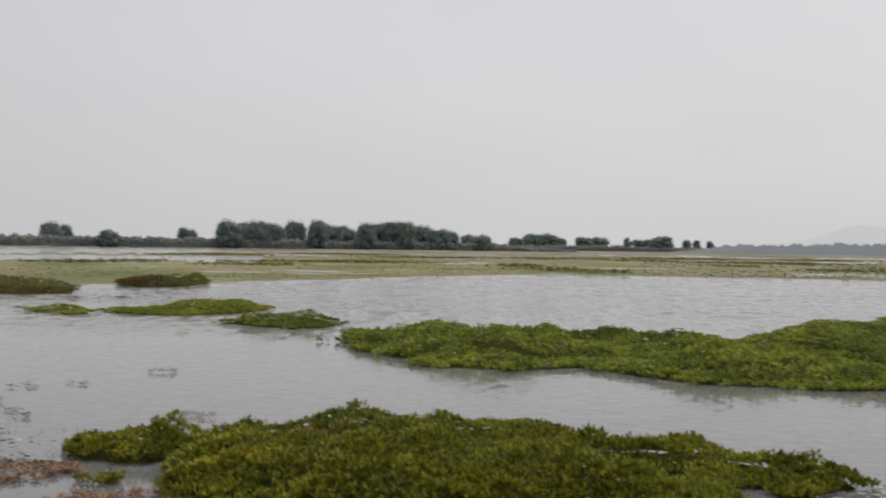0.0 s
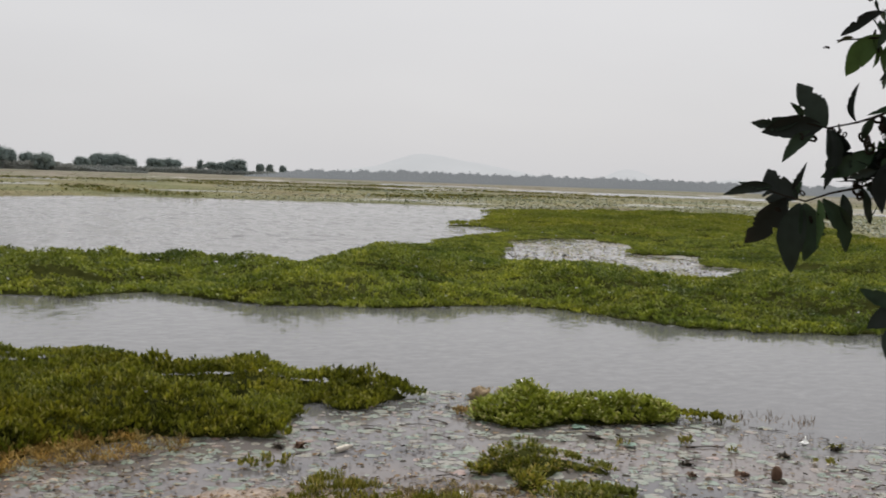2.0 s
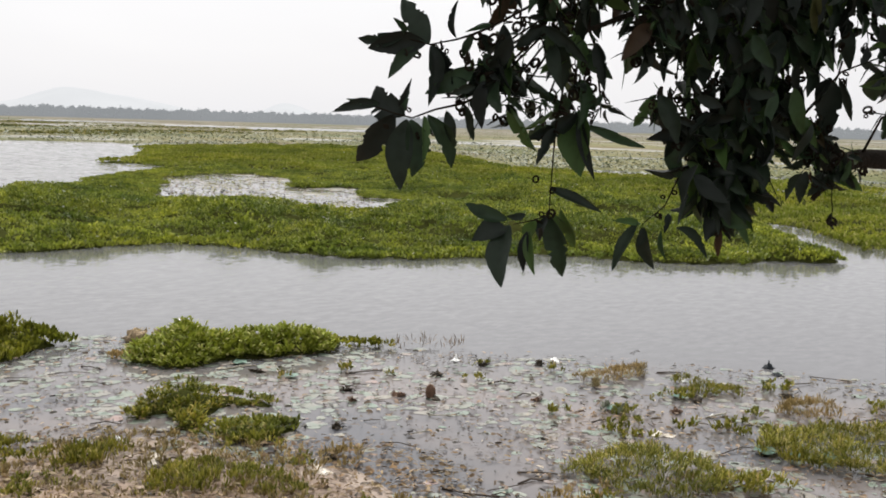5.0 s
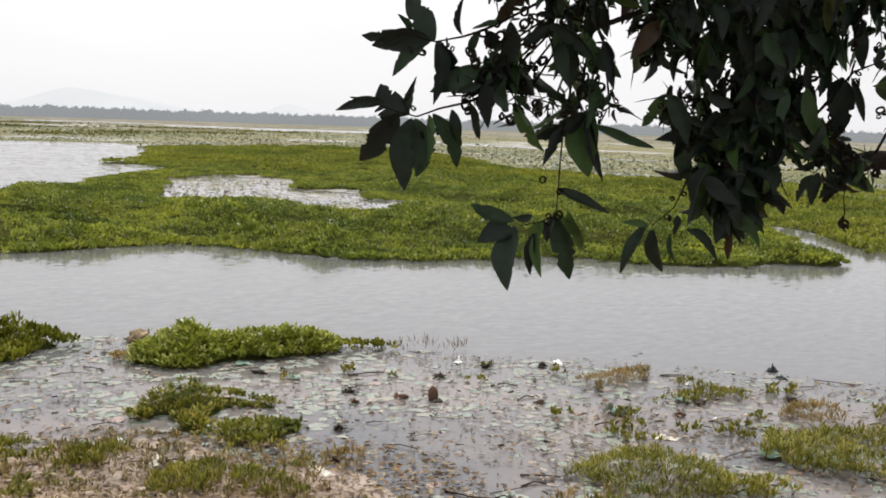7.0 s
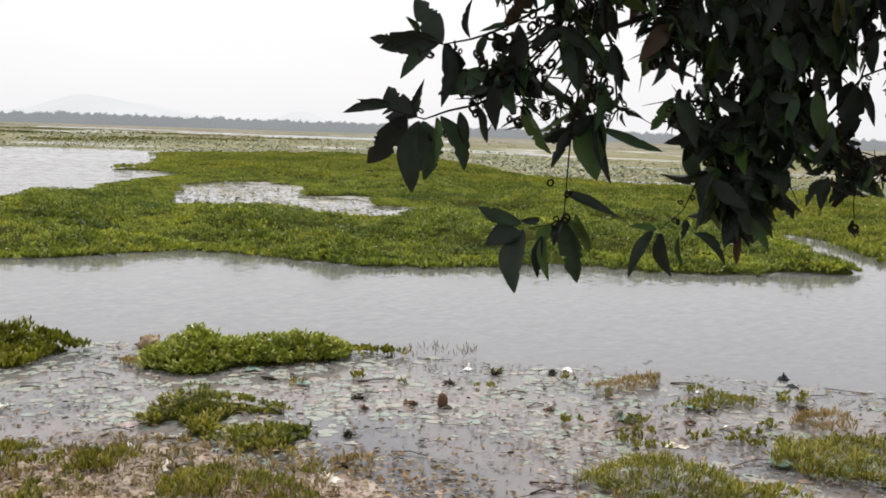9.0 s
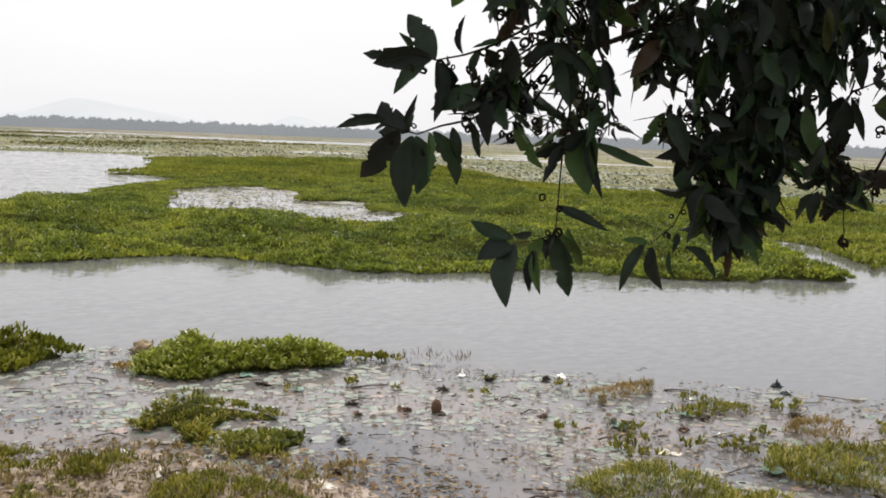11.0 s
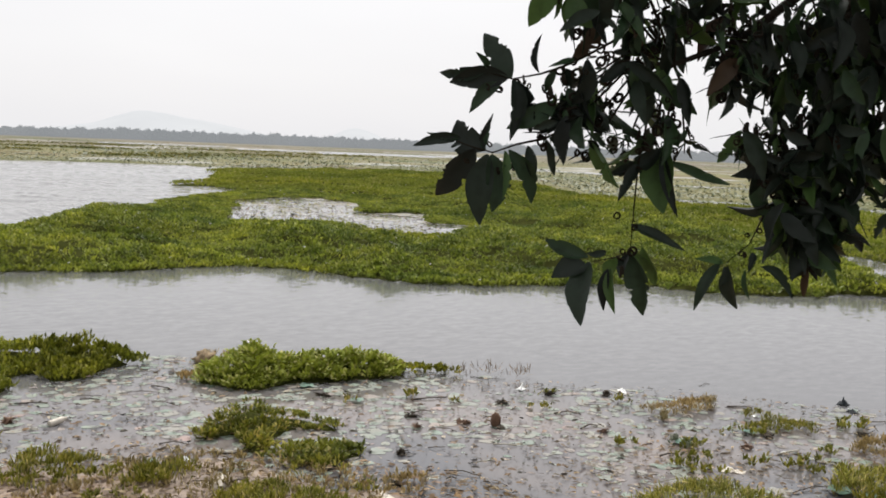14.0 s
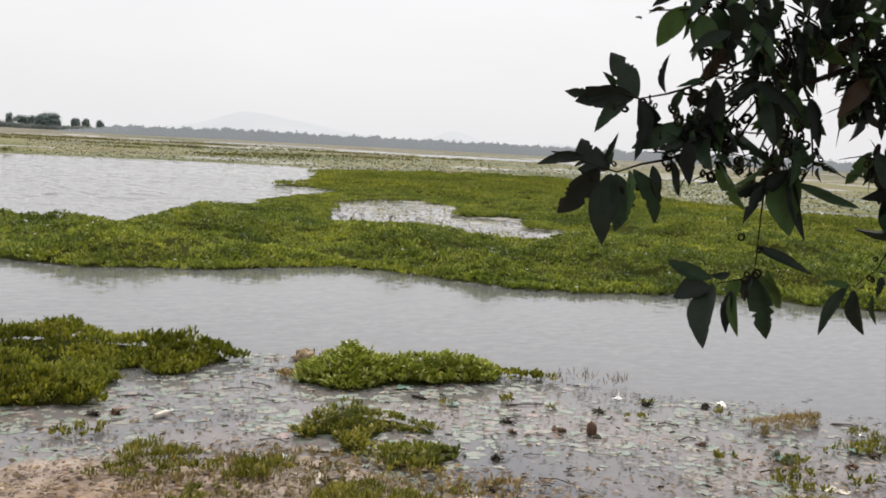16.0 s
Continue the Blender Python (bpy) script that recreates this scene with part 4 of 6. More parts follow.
TALL, LOW = "tall dense dark-green tree beyond the marsh", "low rounded dark-green tree beyond the marsh"
D1 = 600
for k, (b, w, t) in enumerate([(-21.9, 9, 11.5), (-21.2, 5, 10.5), (-19.1, 8, 8.2), (-15.4, 6, 10), (-15.0, 5, 9), (-13.0, 11, 13.6), (-12.2, 9, 12.8), (-11.4, 12, 13.6), (-10.6, 9, 12.2), (-9.55, 9.5, 14), (-8.35, 9, 14), (-7.6, 10, 12.6), (-6.9, 10, 11.8),
                               (-5.75, 9, 13), (-5.1, 10, 13.4), (-4.35, 11, 14.6), (-3.6, 8, 13.8), (-2.75, 11, 12.8), (-1.85, 11, 10.8), (-1.2, 7, 9.6), (-0.2, 9, 8.6), (0.5, 8, 8.4)]):
    far_tree(100 + k, b, D1 + 12 * math.sin(k * 2.3), w, t, TALL if t > 9.9 else LOW)
for k, (b, w, t) in enumerate([(2.3, 9, 8.2), (3.2, 12, 11), (4.0, 12, 10.8), (4.6, 8, 8.5), (5.9, 10, 9.6), (6.7, 11, 9.2), (8.2, 4, 9), (8.7, 8, 8), (9.3, 6, 8), (10.0, 12, 10.2), (11.3, 5, 8), (11.8, 5, 7.8), (12.5, 4, 7.5)]):
    far_tree(140 + k, b, 760 + 14 * math.sin(k * 1.9), w, t, LOW)


def belt(name, mat, label, bearings, dist, heights, count, size, seed, depth=14, low=0.1):
    """A long belt of growth at one distance with an uneven top."""
    rng = np.random.default_rng(seed)
    a = rng.uniform(bearings[0], bearings[-1], count)
    top = np.interp(a, bearings, heights) * (0.86 + 0.22 * fbm(a * 14, a * 0, 3, seed) + 0.05 * fbm(a * 60, a * 0, 3, seed + 5))
    z = top * rng.uniform(low, 0.93, count) ** 0.7
    d = dist + rng.uniform(0, depth, count)
    ar = np.radians(a)
    x, y = d * np.sin(ar), d * np.cos(ar)
    p = np.stack([x, y, z], 1)
    s = size * rng.uniform(0.6, 1.4, count)
    way, face = unit(rng.normal(0, 1, (count, 3))), unit(rng.normal(0, 1, (count, 3)))
    v, f = blades(p, way, face, s, s * 0.9, False)
    k = np.arange(bearings[0], bearings[-1], 0.05)
    tk = np.interp(k, bearings, heights) * (0.86 + 0.22 * fbm(k * 14, k * 0, 3, seed)) * 0.9
    kr, dd = np.radians(k), dist + depth * 0.1
    m = len(k)
    back = np.stack([np.r_[dd * np.sin(kr), dd * np.sin(kr)], np.r_[dd * np.cos(kr), dd * np.cos(kr)], np.r_[np.full(m, -0.5), tk]], 1)
    i = np.arange(m - 1)
    q = np.concatenate([np.stack([i, i + 1, i + 1 + m], 1), np.stack([i, i + 1 + m, i + m], 1)])
    ob = new(name, mesh_np(name, np.concatenate([v, back]), np.concatenate([f, q + len(v)]), mat))
    return tagged(ob, label, name.replace("_", " "), kind="stuff")


belt("shrub_belt", HAZED_SHRUB, "grey-green belt of shrubs along the far marsh edge", [-36, -24, -21, -14, -5, 1, 2.5, 4, 5.5], 588, [6.4, 6.4, 6.2, 5.6, 5.2, 4.6, 2.6, 1.6, 0.3], 30000, 1.2, 201)
belt("shrub_belt", HAZED_SHRUB, "low hazy scrub in front of far houses", [1, 3, 7, 10, 13.5, 14.5], 735, [2, 4.4, 4.4, 3.4, 3.2, 1.5], 9000, 1.1, 202)
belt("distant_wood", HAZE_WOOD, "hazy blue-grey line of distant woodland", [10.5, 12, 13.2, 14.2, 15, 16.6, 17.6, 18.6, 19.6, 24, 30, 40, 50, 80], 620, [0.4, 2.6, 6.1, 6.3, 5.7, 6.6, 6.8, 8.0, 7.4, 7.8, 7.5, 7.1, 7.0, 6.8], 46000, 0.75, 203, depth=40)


def far_house(bearing, dist, wide, deep, high):
    a = math.radians(bearing)
    house = new("house")
    x, y = dist * math.sin(a), dist * math.cos(a)
    house.location = (x, y, float(ground_z(np.array([x]), np.array([y]))[0]))
    house.rotation_euler[2] = -a
    tagged(house, "small pale house half hidden behind far scrub", "house", "distant houses")
    bm = bmesh.new()
    bmesh.ops.create_cube(bm, size=1, matrix=Matrix.Translation((0, 0, high / 2)) @ Matrix.Diagonal((wide, deep, high, 1)))
    part("wall", bm, WALL_PAINT, house)
    bm = bmesh.new()
    ends = [[bm.verts.new((sx * (wide / 2 + 0.4), py, pz)) for py, pz in ((-deep / 2 - 0.5, high - 0.1), (0, high + deep * 0.22), (deep / 2 + 0.5, high - 0.1))] for sx in (-1, 1)]
    bm.faces.new(ends[0][::-1]), bm.faces.new(ends[1])
    for j in range(3):
        bm.faces.new((ends[0][j], ends[0][(j + 1) % 3], ends[1][(j + 1) % 3], ends[1][j]))
    part("roof", bm, ROOF_SHEET, house)
    for k in (-0.3, 0.3):
        bm = bmesh.new()
        for dx, dz, w, h in ((0, 0.6, 1.2, 0.1), (0, -0.6, 1.2, 0.1), (-0.55, 0, 0.1, 1.1), (0.55, 0, 0.1, 1.1)):
            bmesh.ops.create_cube(bm, size=1, matrix=Matrix.Translation((k * wide + dx, -deep / 2 - 0.03, high * 0.55 + dz)) @ Matrix.Diagonal((w, 0.1, h, 1)))
        window = part("window", bm, ROOF_SHEET, house)
        bm = bmesh.new()
        bmesh.ops.create_cube(bm, size=1, matrix=Matrix.Translation((k * wide, -deep / 2 - 0.01, high * 0.55)) @ Matrix.Diagonal((1.0, 0.05, 1.1, 1)))
        part("pane", bm, RAG, window, "dark window pane")


far_house(7.65, 752, 9, 6, 3.6)
far_house(8.35, 748, 5, 5, 3.0)


def hill(bearings, tops, dist, label):
    az = np.arange(bearings[0], bearings[-1], 0.1)
    top = (np.interp(az, bearings, tops) + 0.035 * np.interp(az, bearings, tops) * fbm(az, az * 0, 0.8, 301, 4))
    top = np.convolve(np.pad(top, 2, "edge"), np.ones(5) / 5, "valid")
    rows = [np.stack([(dist + d) * np.sin(np.radians(az)), (dist + d) * np.cos(np.radians(az)), -4 + np.clip(top + 4, 0, None) * k], 1) for d, k in ((0, 0), (120, 0.55), (260, 0.86), (420, 1.0), (600, 0.8), (780, 0))]
    n, m = len(rows), len(az)
    i = np.arange(n * m).reshape(n, m)
    f = np.stack([i[:-1, :-1], i[:-1, 1:], i[1:, 1:], i[1:, :-1]], -1).reshape(-1, 4)[:, ::-1]
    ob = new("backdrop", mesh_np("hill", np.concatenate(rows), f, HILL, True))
    tagged(ob, label, "hill", kind="structure")


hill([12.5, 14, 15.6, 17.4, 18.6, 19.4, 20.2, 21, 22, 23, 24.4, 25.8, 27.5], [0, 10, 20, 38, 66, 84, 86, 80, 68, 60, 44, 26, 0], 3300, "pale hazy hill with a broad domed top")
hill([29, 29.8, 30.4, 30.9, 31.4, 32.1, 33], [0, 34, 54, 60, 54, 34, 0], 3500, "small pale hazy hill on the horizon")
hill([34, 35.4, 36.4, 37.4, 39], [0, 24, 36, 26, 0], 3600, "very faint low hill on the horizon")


# ---- the acacia that hangs over the bank ----
def leaf_arrays(bend, curl, fold, torn):
    """One sickle-shaped leaf of length 1 along y and width 1 along x, its edges eaten where torn."""
    chew = random.Random(int(bend * 1000) + 5)
    bites = [(chew.uniform(0.45, 0.98), chew.uniform(0.02, 0.045), chew.choice((0, 1)), chew.uniform(0.2, 0.9) * torn) for _ in range(7)]
    steps = [0.03 + 0.94 * k / 25 for k in range(26)]
    v = [(0, 0, 0)]
    for s in steps:
        w = 0.5 * math.sin(math.pi * s**0.86) ** 0.85
        mid, z = bend * math.sin(math.pi * s), -curl * s * s + 0.012 * math.sin(9 * s + bend * 20)
        lo, hi = (w * (1 - min(0.94, sum(deep * max(0.0, 1 - abs(s - at) / wide) for at, wide, edge, deep in bites if edge == side))) for side in (0, 1))
        v += [(mid - lo, s, z + fold * lo * 2), (mid, s, z), (mid + hi, s, z + fold * hi * 2)]
    v.append((0, 1, -curl))
    f = [(0, 2, 1), (0, 3, 2)]
    for k in range(len(steps) - 1):
        a = 1 + 3 * k
        for j in (0, 1):
            f += [(a + j, a + j + 1, a + j + 4), (a + j, a + j + 4, a + j + 3)]
    a = 1 + 3 * (len(steps) - 1)
    f += [(a, a + 1, a + 3), (a + 1, a + 2, a + 3)]
    return np.array(v, float), np.array(f)


LEAF_SHAPES = [leaf_arrays(b, c, f, t) for b, c, f, t in ((0.14, 0.1, 0.1, 0.15), (-0.18, 0.14, 0.14, 0.3), (0.26, 0.2, 0.08, 0.25), (-0.26, 0.06, 0.18, 0.8), (0.05, 0.26, 0.12, 0.6), (0.2, 0.15, 0.1, 0.1), (-0.36, 0.18, 0.2, 0.35))]
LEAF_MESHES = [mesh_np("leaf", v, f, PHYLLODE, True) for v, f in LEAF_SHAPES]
tree_rng = np.random.default_rng(404)
acacia = new("acacia_tree")
acacia.location = (3.0, 0.9, float(ground_z(np.array([3.0]), np.array([0.9]))[0]) - 0.05)
tagged(acacia, "acacia tree on the bank with dark sickle leaves and curled pods", "tree")
ROOT_AT = np.array(acacia.location)


def leaf_frame(base, tip, wide, roll):
    base, tip = np.asarray(base, float), np.asarray(tip, float)
    way = tip - base
    length = float(np.linalg.norm(way))
    way /= length
    front = unit(np.array([-base[0], -base[1], 0.15]))
    side = unit(np.cross(way, front))
    nrm = np.cross(side, way)
    c, s = math.cos(roll), math.sin(roll)
    side, nrm = side * c + nrm * s, nrm * c - side * s
    return np.stack([side * wide, way * length, nrm * length], 1)


def put_leaf(base, tip, wide, roll, holder):
    m = leaf_frame(base, tip, wide, roll)
    ob = new("leaf", LEAF_MESHES[int(tree_rng.integers(7))])
    ob.parent = holder
    b = np.asarray(base) - ROOT_AT
    ob.matrix_local = Matrix([[*m[k], b[k]] for k in range(3)] + [[0, 0, 0, 1]])


def limb(points, radii, name="limb"):
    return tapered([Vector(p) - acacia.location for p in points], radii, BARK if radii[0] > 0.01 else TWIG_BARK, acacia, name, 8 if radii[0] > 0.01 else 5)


def pod_mesh():
    """A curled, flat seed pod."""
    turns, n = 1.35, 30
    v, f = [], []
    for k in range(n):
        a = turns * 2 * math.pi * k / (n - 1)
        r = 0.0085 * (1 + 0.1 * math.sin(2 * a))
        z = 0.004 * a / (2 * math.pi)
        w = 0.0026 * (0.5 + 0.5 * math.sin(math.pi * k / (n - 1)))
        for dr, dz in ((-w, -0.0014), (w, -0.0014), (w, 0.0014), (-w, 0.0014)):
            v.append(((r + dr) * math.cos(a), (r + dr) * math.sin(a), z + dz))
    for k in range(n - 1):
        for j in range(4):
            f.append((4 * k + j, 4 * k + (j + 1) % 4, 4 * k + 4 + (j + 1) % 4, 4 * k + 4 + j))
    return mesh_np("pod", v, f, TWIG_BARK, True)


POD = pod_mesh()


def put_pod(p, holder):
    ob = new("pod", POD)
    ob.parent = holder
    s = tree_rng.uniform(0.35, 0.75)
    ob.matrix_local = Matrix.Translation(Vector(p) - acacia.location) @ Euler([float(a) for a in tree_rng.uniform(0, 6.28, 3)]).to_matrix().to_4x4() @ Matrix.Scale(s, 4)


def sprig(stem, thick, leaves):
    """A fine twig with its leaves: each from base to tip, with a width."""
    twig = limb(stem, [thick * (1 - 0.6 * k / (len(stem) - 1)) for k in range(len(stem))], "twig")
    for base, tip, wide in leaves:
        put_leaf(base, tip, wide, float(tree_rng.normal(0, 0.3)), twig)
    for a, b in zip(stem, stem[1:]):
        for _ in range(2):
            p = np.array(a) + (np.array(b) - np.array(a)) * tree_rng.uniform(0, 1)
            if p[0] > 0.86:
                put_pod(p + tree_rng.normal(0, 0.011, 3) - (0, 0, 0.008), twig)


limb([(3.0, 0.9, 1.0), (3.05, 0.88, 1.9), (2.98, 0.92, 2.8), (3.1, 0.95, 4.0), (3.0, 0.8, 5.6)], [0.17, 0.13, 0.12, 0.1, 0.05], "trunk")
limb([(3.0, 0.92, 3.1), (2.6, 0.97, 3.5), (2.0, 1.0, 3.5), (1.527, 1.006, 3.346), (1.402, 1.032, 3.257), (1.279, 1.043, 3.179), (1.166, 1.056, 3.139), (1.090, 1.066, 3.103)], [0.05, 0.03, 0.018, 0.013, 0.008, 0.005, 0.0035, 0.0022])
limb([(3.0, 0.92, 2.7), (2.356, 1.004, 2.888), (1.927, 0.981, 2.958), (1.747, 0.959, 2.960), (1.670, 0.952, 2.949), (1.581, 0.983, 3.012), (1.513, 1.011, 3.087), (1.489, 1.036, 3.164)], [0.034, 0.026, 0.019, 0.016, 0.019, 0.018, 0.015, 0.011])
limb([(1.670, 0.952, 2.949), (1.642, 0.958, 2.921), (1.623, 0.967, 2.892)], [0.014, 0.009, 0.004])
limb([(2.0, 1.0, 3.5), (1.531, 1.022, 3.271), (1.440, 1.008, 3.108), (1.401, 1.000, 2.988), (1.389, 0.995, 2.904)], [0.018, 0.012, 0.011, 0.009, 0.004])
limb([(3.0, 0.9, 3.6), (2.4, 0.2, 4.6), (1.4, -0.5, 5.2)], [0.07, 0.045, 0.02])
limb([(3.05, 0.9, 3.9), (3.6, 1.9, 4.9), (3.9, 2.6, 5.4)], [0.06, 0.04, 0.02])
sprig([(1.064, 1.060, 3.167), (0.990, 1.065, 3.130), (0.970, 1.080, 3.119), (0.954, 1.094, 3.112), (0.937, 1.108, 3.107), (0.926, 1.117, 3.104), (0.899, 1.137, 3.112)], 0.0021, [
    ((0.926, 1.117, 3.105), (0.901, 1.155, 3.168), 0.033),
    ((0.901, 1.136, 3.115), (0.860, 1.192, 3.111), 0.019),
    ((0.923, 1.120, 3.106), (0.861, 1.168, 3.096), 0.031),
    ((0.916, 1.126, 3.100), (0.876, 1.139, 3.060), 0.019),
    ((0.928, 1.116, 3.103), (0.910, 1.095, 3.027), 0.022),
    ((0.931, 1.114, 3.102), (0.944, 1.097, 3.034), 0.031),
    ((0.953, 1.094, 3.113), (0.944, 1.087, 3.162), 0.010),
    ((0.987, 1.065, 3.132), (0.944, 1.061, 3.122), 0.008),
    ((0.901, 1.136, 3.116), (0.869, 1.118, 3.133), 0.010),
    ((0.975, 1.075, 3.121), (1.020, 1.085, 3.091), 0.022),
    ((0.969, 1.080, 3.119), (0.968, 1.098, 3.088), 0.012),
])
sprig([(1.048, 1.064, 3.078), (0.996, 1.066, 3.049), (0.964, 1.090, 3.028), (0.936, 1.114, 3.019), (0.912, 1.133, 3.007), (0.891, 1.149, 3.013), (0.871, 1.163, 3.021)], 0.0021, [
    ((0.878, 1.158, 3.024), (0.817, 1.178, 3.013), 0.016),
    ((0.876, 1.160, 3.025), (0.837, 1.181, 3.030), 0.008),
    ((0.905, 1.139, 3.009), (0.890, 1.190, 3.050), 0.040),
    ((0.902, 1.141, 3.009), (0.925, 1.157, 3.048), 0.013),
    ((0.893, 1.147, 3.012), (0.866, 1.195, 2.937), 0.037),
    ((0.906, 1.137, 3.005), (0.894, 1.134, 2.910), 0.037),
    ((0.911, 1.134, 3.005), (0.912, 1.130, 2.927), 0.034),
    ((0.928, 1.120, 3.012), (0.963, 1.107, 2.938), 0.025),
    ((0.924, 1.124, 3.010), (0.910, 1.094, 2.954), 0.013),
    ((0.948, 1.105, 3.018), (0.962, 1.098, 2.972), 0.018),
    ((0.897, 1.144, 3.022), (0.899, 1.121, 3.057), 0.007),
    ((0.964, 1.090, 3.028), (1.000, 1.095, 2.977), 0.016),
])
sprig([(1.122, 1.057, 3.067), (1.109, 1.058, 3.001), (1.105, 1.057, 2.958), (1.100, 1.054, 2.916), (1.096, 1.052, 2.877)], 0.0017, [
    ((1.097, 1.055, 2.915), (1.124, 0.979, 2.890), 0.016),
    ((1.097, 1.051, 2.877), (1.112, 1.040, 2.788), 0.037),
    ((1.117, 1.050, 2.885), (1.144, 1.051, 2.823), 0.020),
    ((1.092, 1.052, 2.875), (1.069, 1.043, 2.844), 0.016),
    ((1.104, 1.051, 2.879), (1.143, 1.046, 2.849), 0.016),
    ((1.109, 1.058, 3.001), (1.095, 1.108, 2.981), 0.022),
    ((1.109, 1.058, 2.998), (1.068, 1.050, 2.955), 0.017),
])
sprig([(1.096, 1.052, 2.877), (1.067, 1.054, 2.870), (1.032, 1.056, 2.866)], 0.0014, [
    ((1.023, 1.057, 2.872), (0.988, 1.110, 2.894), 0.021),
    ((1.024, 1.056, 2.866), (0.985, 1.032, 2.788), 0.039),
    ((1.022, 1.056, 2.860), (0.984, 1.088, 2.844), 0.030),
    ((1.056, 1.053, 2.856), (1.046, 1.048, 2.799), 0.015),
    ((1.061, 1.053, 2.857), (1.046, 1.029, 2.800), 0.015),
    ((1.054, 1.055, 2.879), (1.027, 1.064, 2.876), 0.011),
    ((1.072, 1.053, 2.870), (1.075, 1.075, 2.837), 0.019),
])
sprig([(1.331, 1.014, 2.929), (1.306, 1.017, 2.887), (1.265, 1.023, 2.861)], 0.0015, [
    ((1.255, 1.025, 2.863), (1.216, 1.039, 2.792), 0.018),
    ((1.260, 1.024, 2.860), (1.218, 1.036, 2.865), 0.011),
    ((1.266, 1.022, 2.856), (1.280, 1.015, 2.789), 0.023),
    ((1.262, 1.023, 2.855), (1.253, 1.023, 2.826), 0.013),
    ((1.298, 1.015, 2.850), (1.314, 1.020, 2.801), 0.009),
    ((1.325, 1.009, 2.854), (1.336, 0.957, 2.816), 0.016),
    ((1.312, 1.014, 2.875), (1.297, 1.009, 2.847), 0.012),
])
sprig([(1.410, 0.991, 2.913), (1.408, 0.988, 2.875), (1.405, 0.985, 2.845)], 0.0013, [
    ((1.405, 0.986, 2.853), (1.417, 0.997, 2.802), 0.012),
    ((1.407, 0.987, 2.870), (1.417, 0.970, 2.838), 0.014),
    ((1.405, 0.987, 2.862), (1.392, 1.002, 2.835), 0.012),
])
sprig([(1.160, 1.052, 3.092), (1.154, 1.053, 3.045), (1.151, 1.053, 3.021)], 0.0018, [
    ((1.151, 1.053, 3.025), (1.139, 1.038, 2.932), 0.048),
    ((1.146, 1.054, 3.020), (1.072, 1.080, 2.982), 0.024),
    ((1.156, 1.052, 3.004), (1.244, 0.998, 2.976), 0.015),
    ((1.150, 1.053, 3.017), (1.144, 1.015, 2.930), 0.016),
    ((1.138, 1.055, 3.044), (1.130, 1.099, 3.004), 0.019),
])
sprig([(1.615, 0.925, 3.117), (1.608, 0.928, 3.091), (1.603, 0.930, 3.078)], 0.0020, [
    ((1.604, 0.930, 3.084), (1.591, 0.936, 2.992), 0.042),
    ((1.610, 0.927, 3.091), (1.653, 0.919, 3.020), 0.015),
    ((1.598, 0.932, 3.090), (1.582, 0.949, 3.046), 0.019),
])
sprig([(1.604, 0.917, 2.876), (1.603, 0.920, 2.898), (1.605, 0.922, 2.933)], 0.0012, [
    ((1.604, 0.918, 2.876), (1.628, 0.930, 2.840), 0.010),
])
sprig([(1.037, 1.034, 3.275), (0.995, 1.038, 3.242), (0.946, 1.046, 3.216), (0.905, 1.084, 3.213)], 0.0020, [
    ((0.942, 1.050, 3.220), (0.921, 1.082, 3.168), 0.030),
    ((0.954, 1.042, 3.209), (0.965, 1.013, 3.168), 0.030),
    ((0.965, 1.043, 3.184), (0.974, 1.062, 3.158), 0.010),
    ((0.936, 1.056, 3.216), (0.952, 1.064, 3.178), 0.010),
    ((0.975, 1.041, 3.219), (1.008, 1.032, 3.189), 0.027),
    ((0.920, 1.070, 3.216), (0.903, 1.082, 3.211), 0.006),
    ((0.997, 1.039, 3.228), (1.006, 1.010, 3.191), 0.023),
])
LEFT_BOUGH = [
    ((1.008, 1.061, 3.191), 0.034, 26),
    ((1.078, 1.058, 3.176), 0.039, 34),
    ((1.151, 1.050, 3.183), 0.036, 28),
    ((1.011, 1.065, 3.108), 0.026, 20),
    ((1.083, 1.060, 3.121), 0.033, 26),
    ((0.996, 1.066, 3.053), 0.019, 9),
    ((1.043, 1.064, 3.070), 0.021, 12),
    ((1.139, 1.055, 3.110), 0.029, 22),
    ((1.138, 1.055, 3.052), 0.022, 11),
    ((1.090, 1.061, 3.031), 0.022, 8),
    ((0.972, 1.057, 3.242), 0.037, 22),
    ((1.059, 1.054, 3.239), 0.047, 30),
    ((1.152, 1.045, 3.243), 0.048, 30),
]
MIDDLE_BOUGH = [
    ((1.232, 1.036, 3.206), 0.035, 28),
    ((1.313, 1.020, 3.193), 0.043, 38),
    ((1.223, 1.033, 3.266), 0.050, 30),
    ((1.312, 1.015, 3.268), 0.052, 30),
    ((1.257, 1.035, 3.117), 0.020, 9),
    ((1.273, 1.031, 3.154), 0.025, 16),
    ((1.336, 1.017, 3.122), 0.031, 28),
    ((1.366, 1.008, 3.161), 0.039, 34),
    ((1.302, 1.026, 3.047), 0.020, 7),
    ((1.356, 1.013, 3.062), 0.031, 30),
    ((1.344, 1.014, 2.995), 0.024, 18),
    ((1.389, 1.002, 3.001), 0.032, 36),
    ((1.370, 1.004, 2.942), 0.026, 24),
    ((1.410, 0.992, 2.934), 0.030, 28),
    ((1.433, 0.990, 3.015), 0.034, 34),
    ((1.464, 0.976, 2.952), 0.027, 20),
    ((1.376, 1.006, 2.915), 0.022, 22),
    ((1.416, 0.990, 2.898), 0.024, 24),
    ((1.448, 0.981, 2.905), 0.022, 20),
]
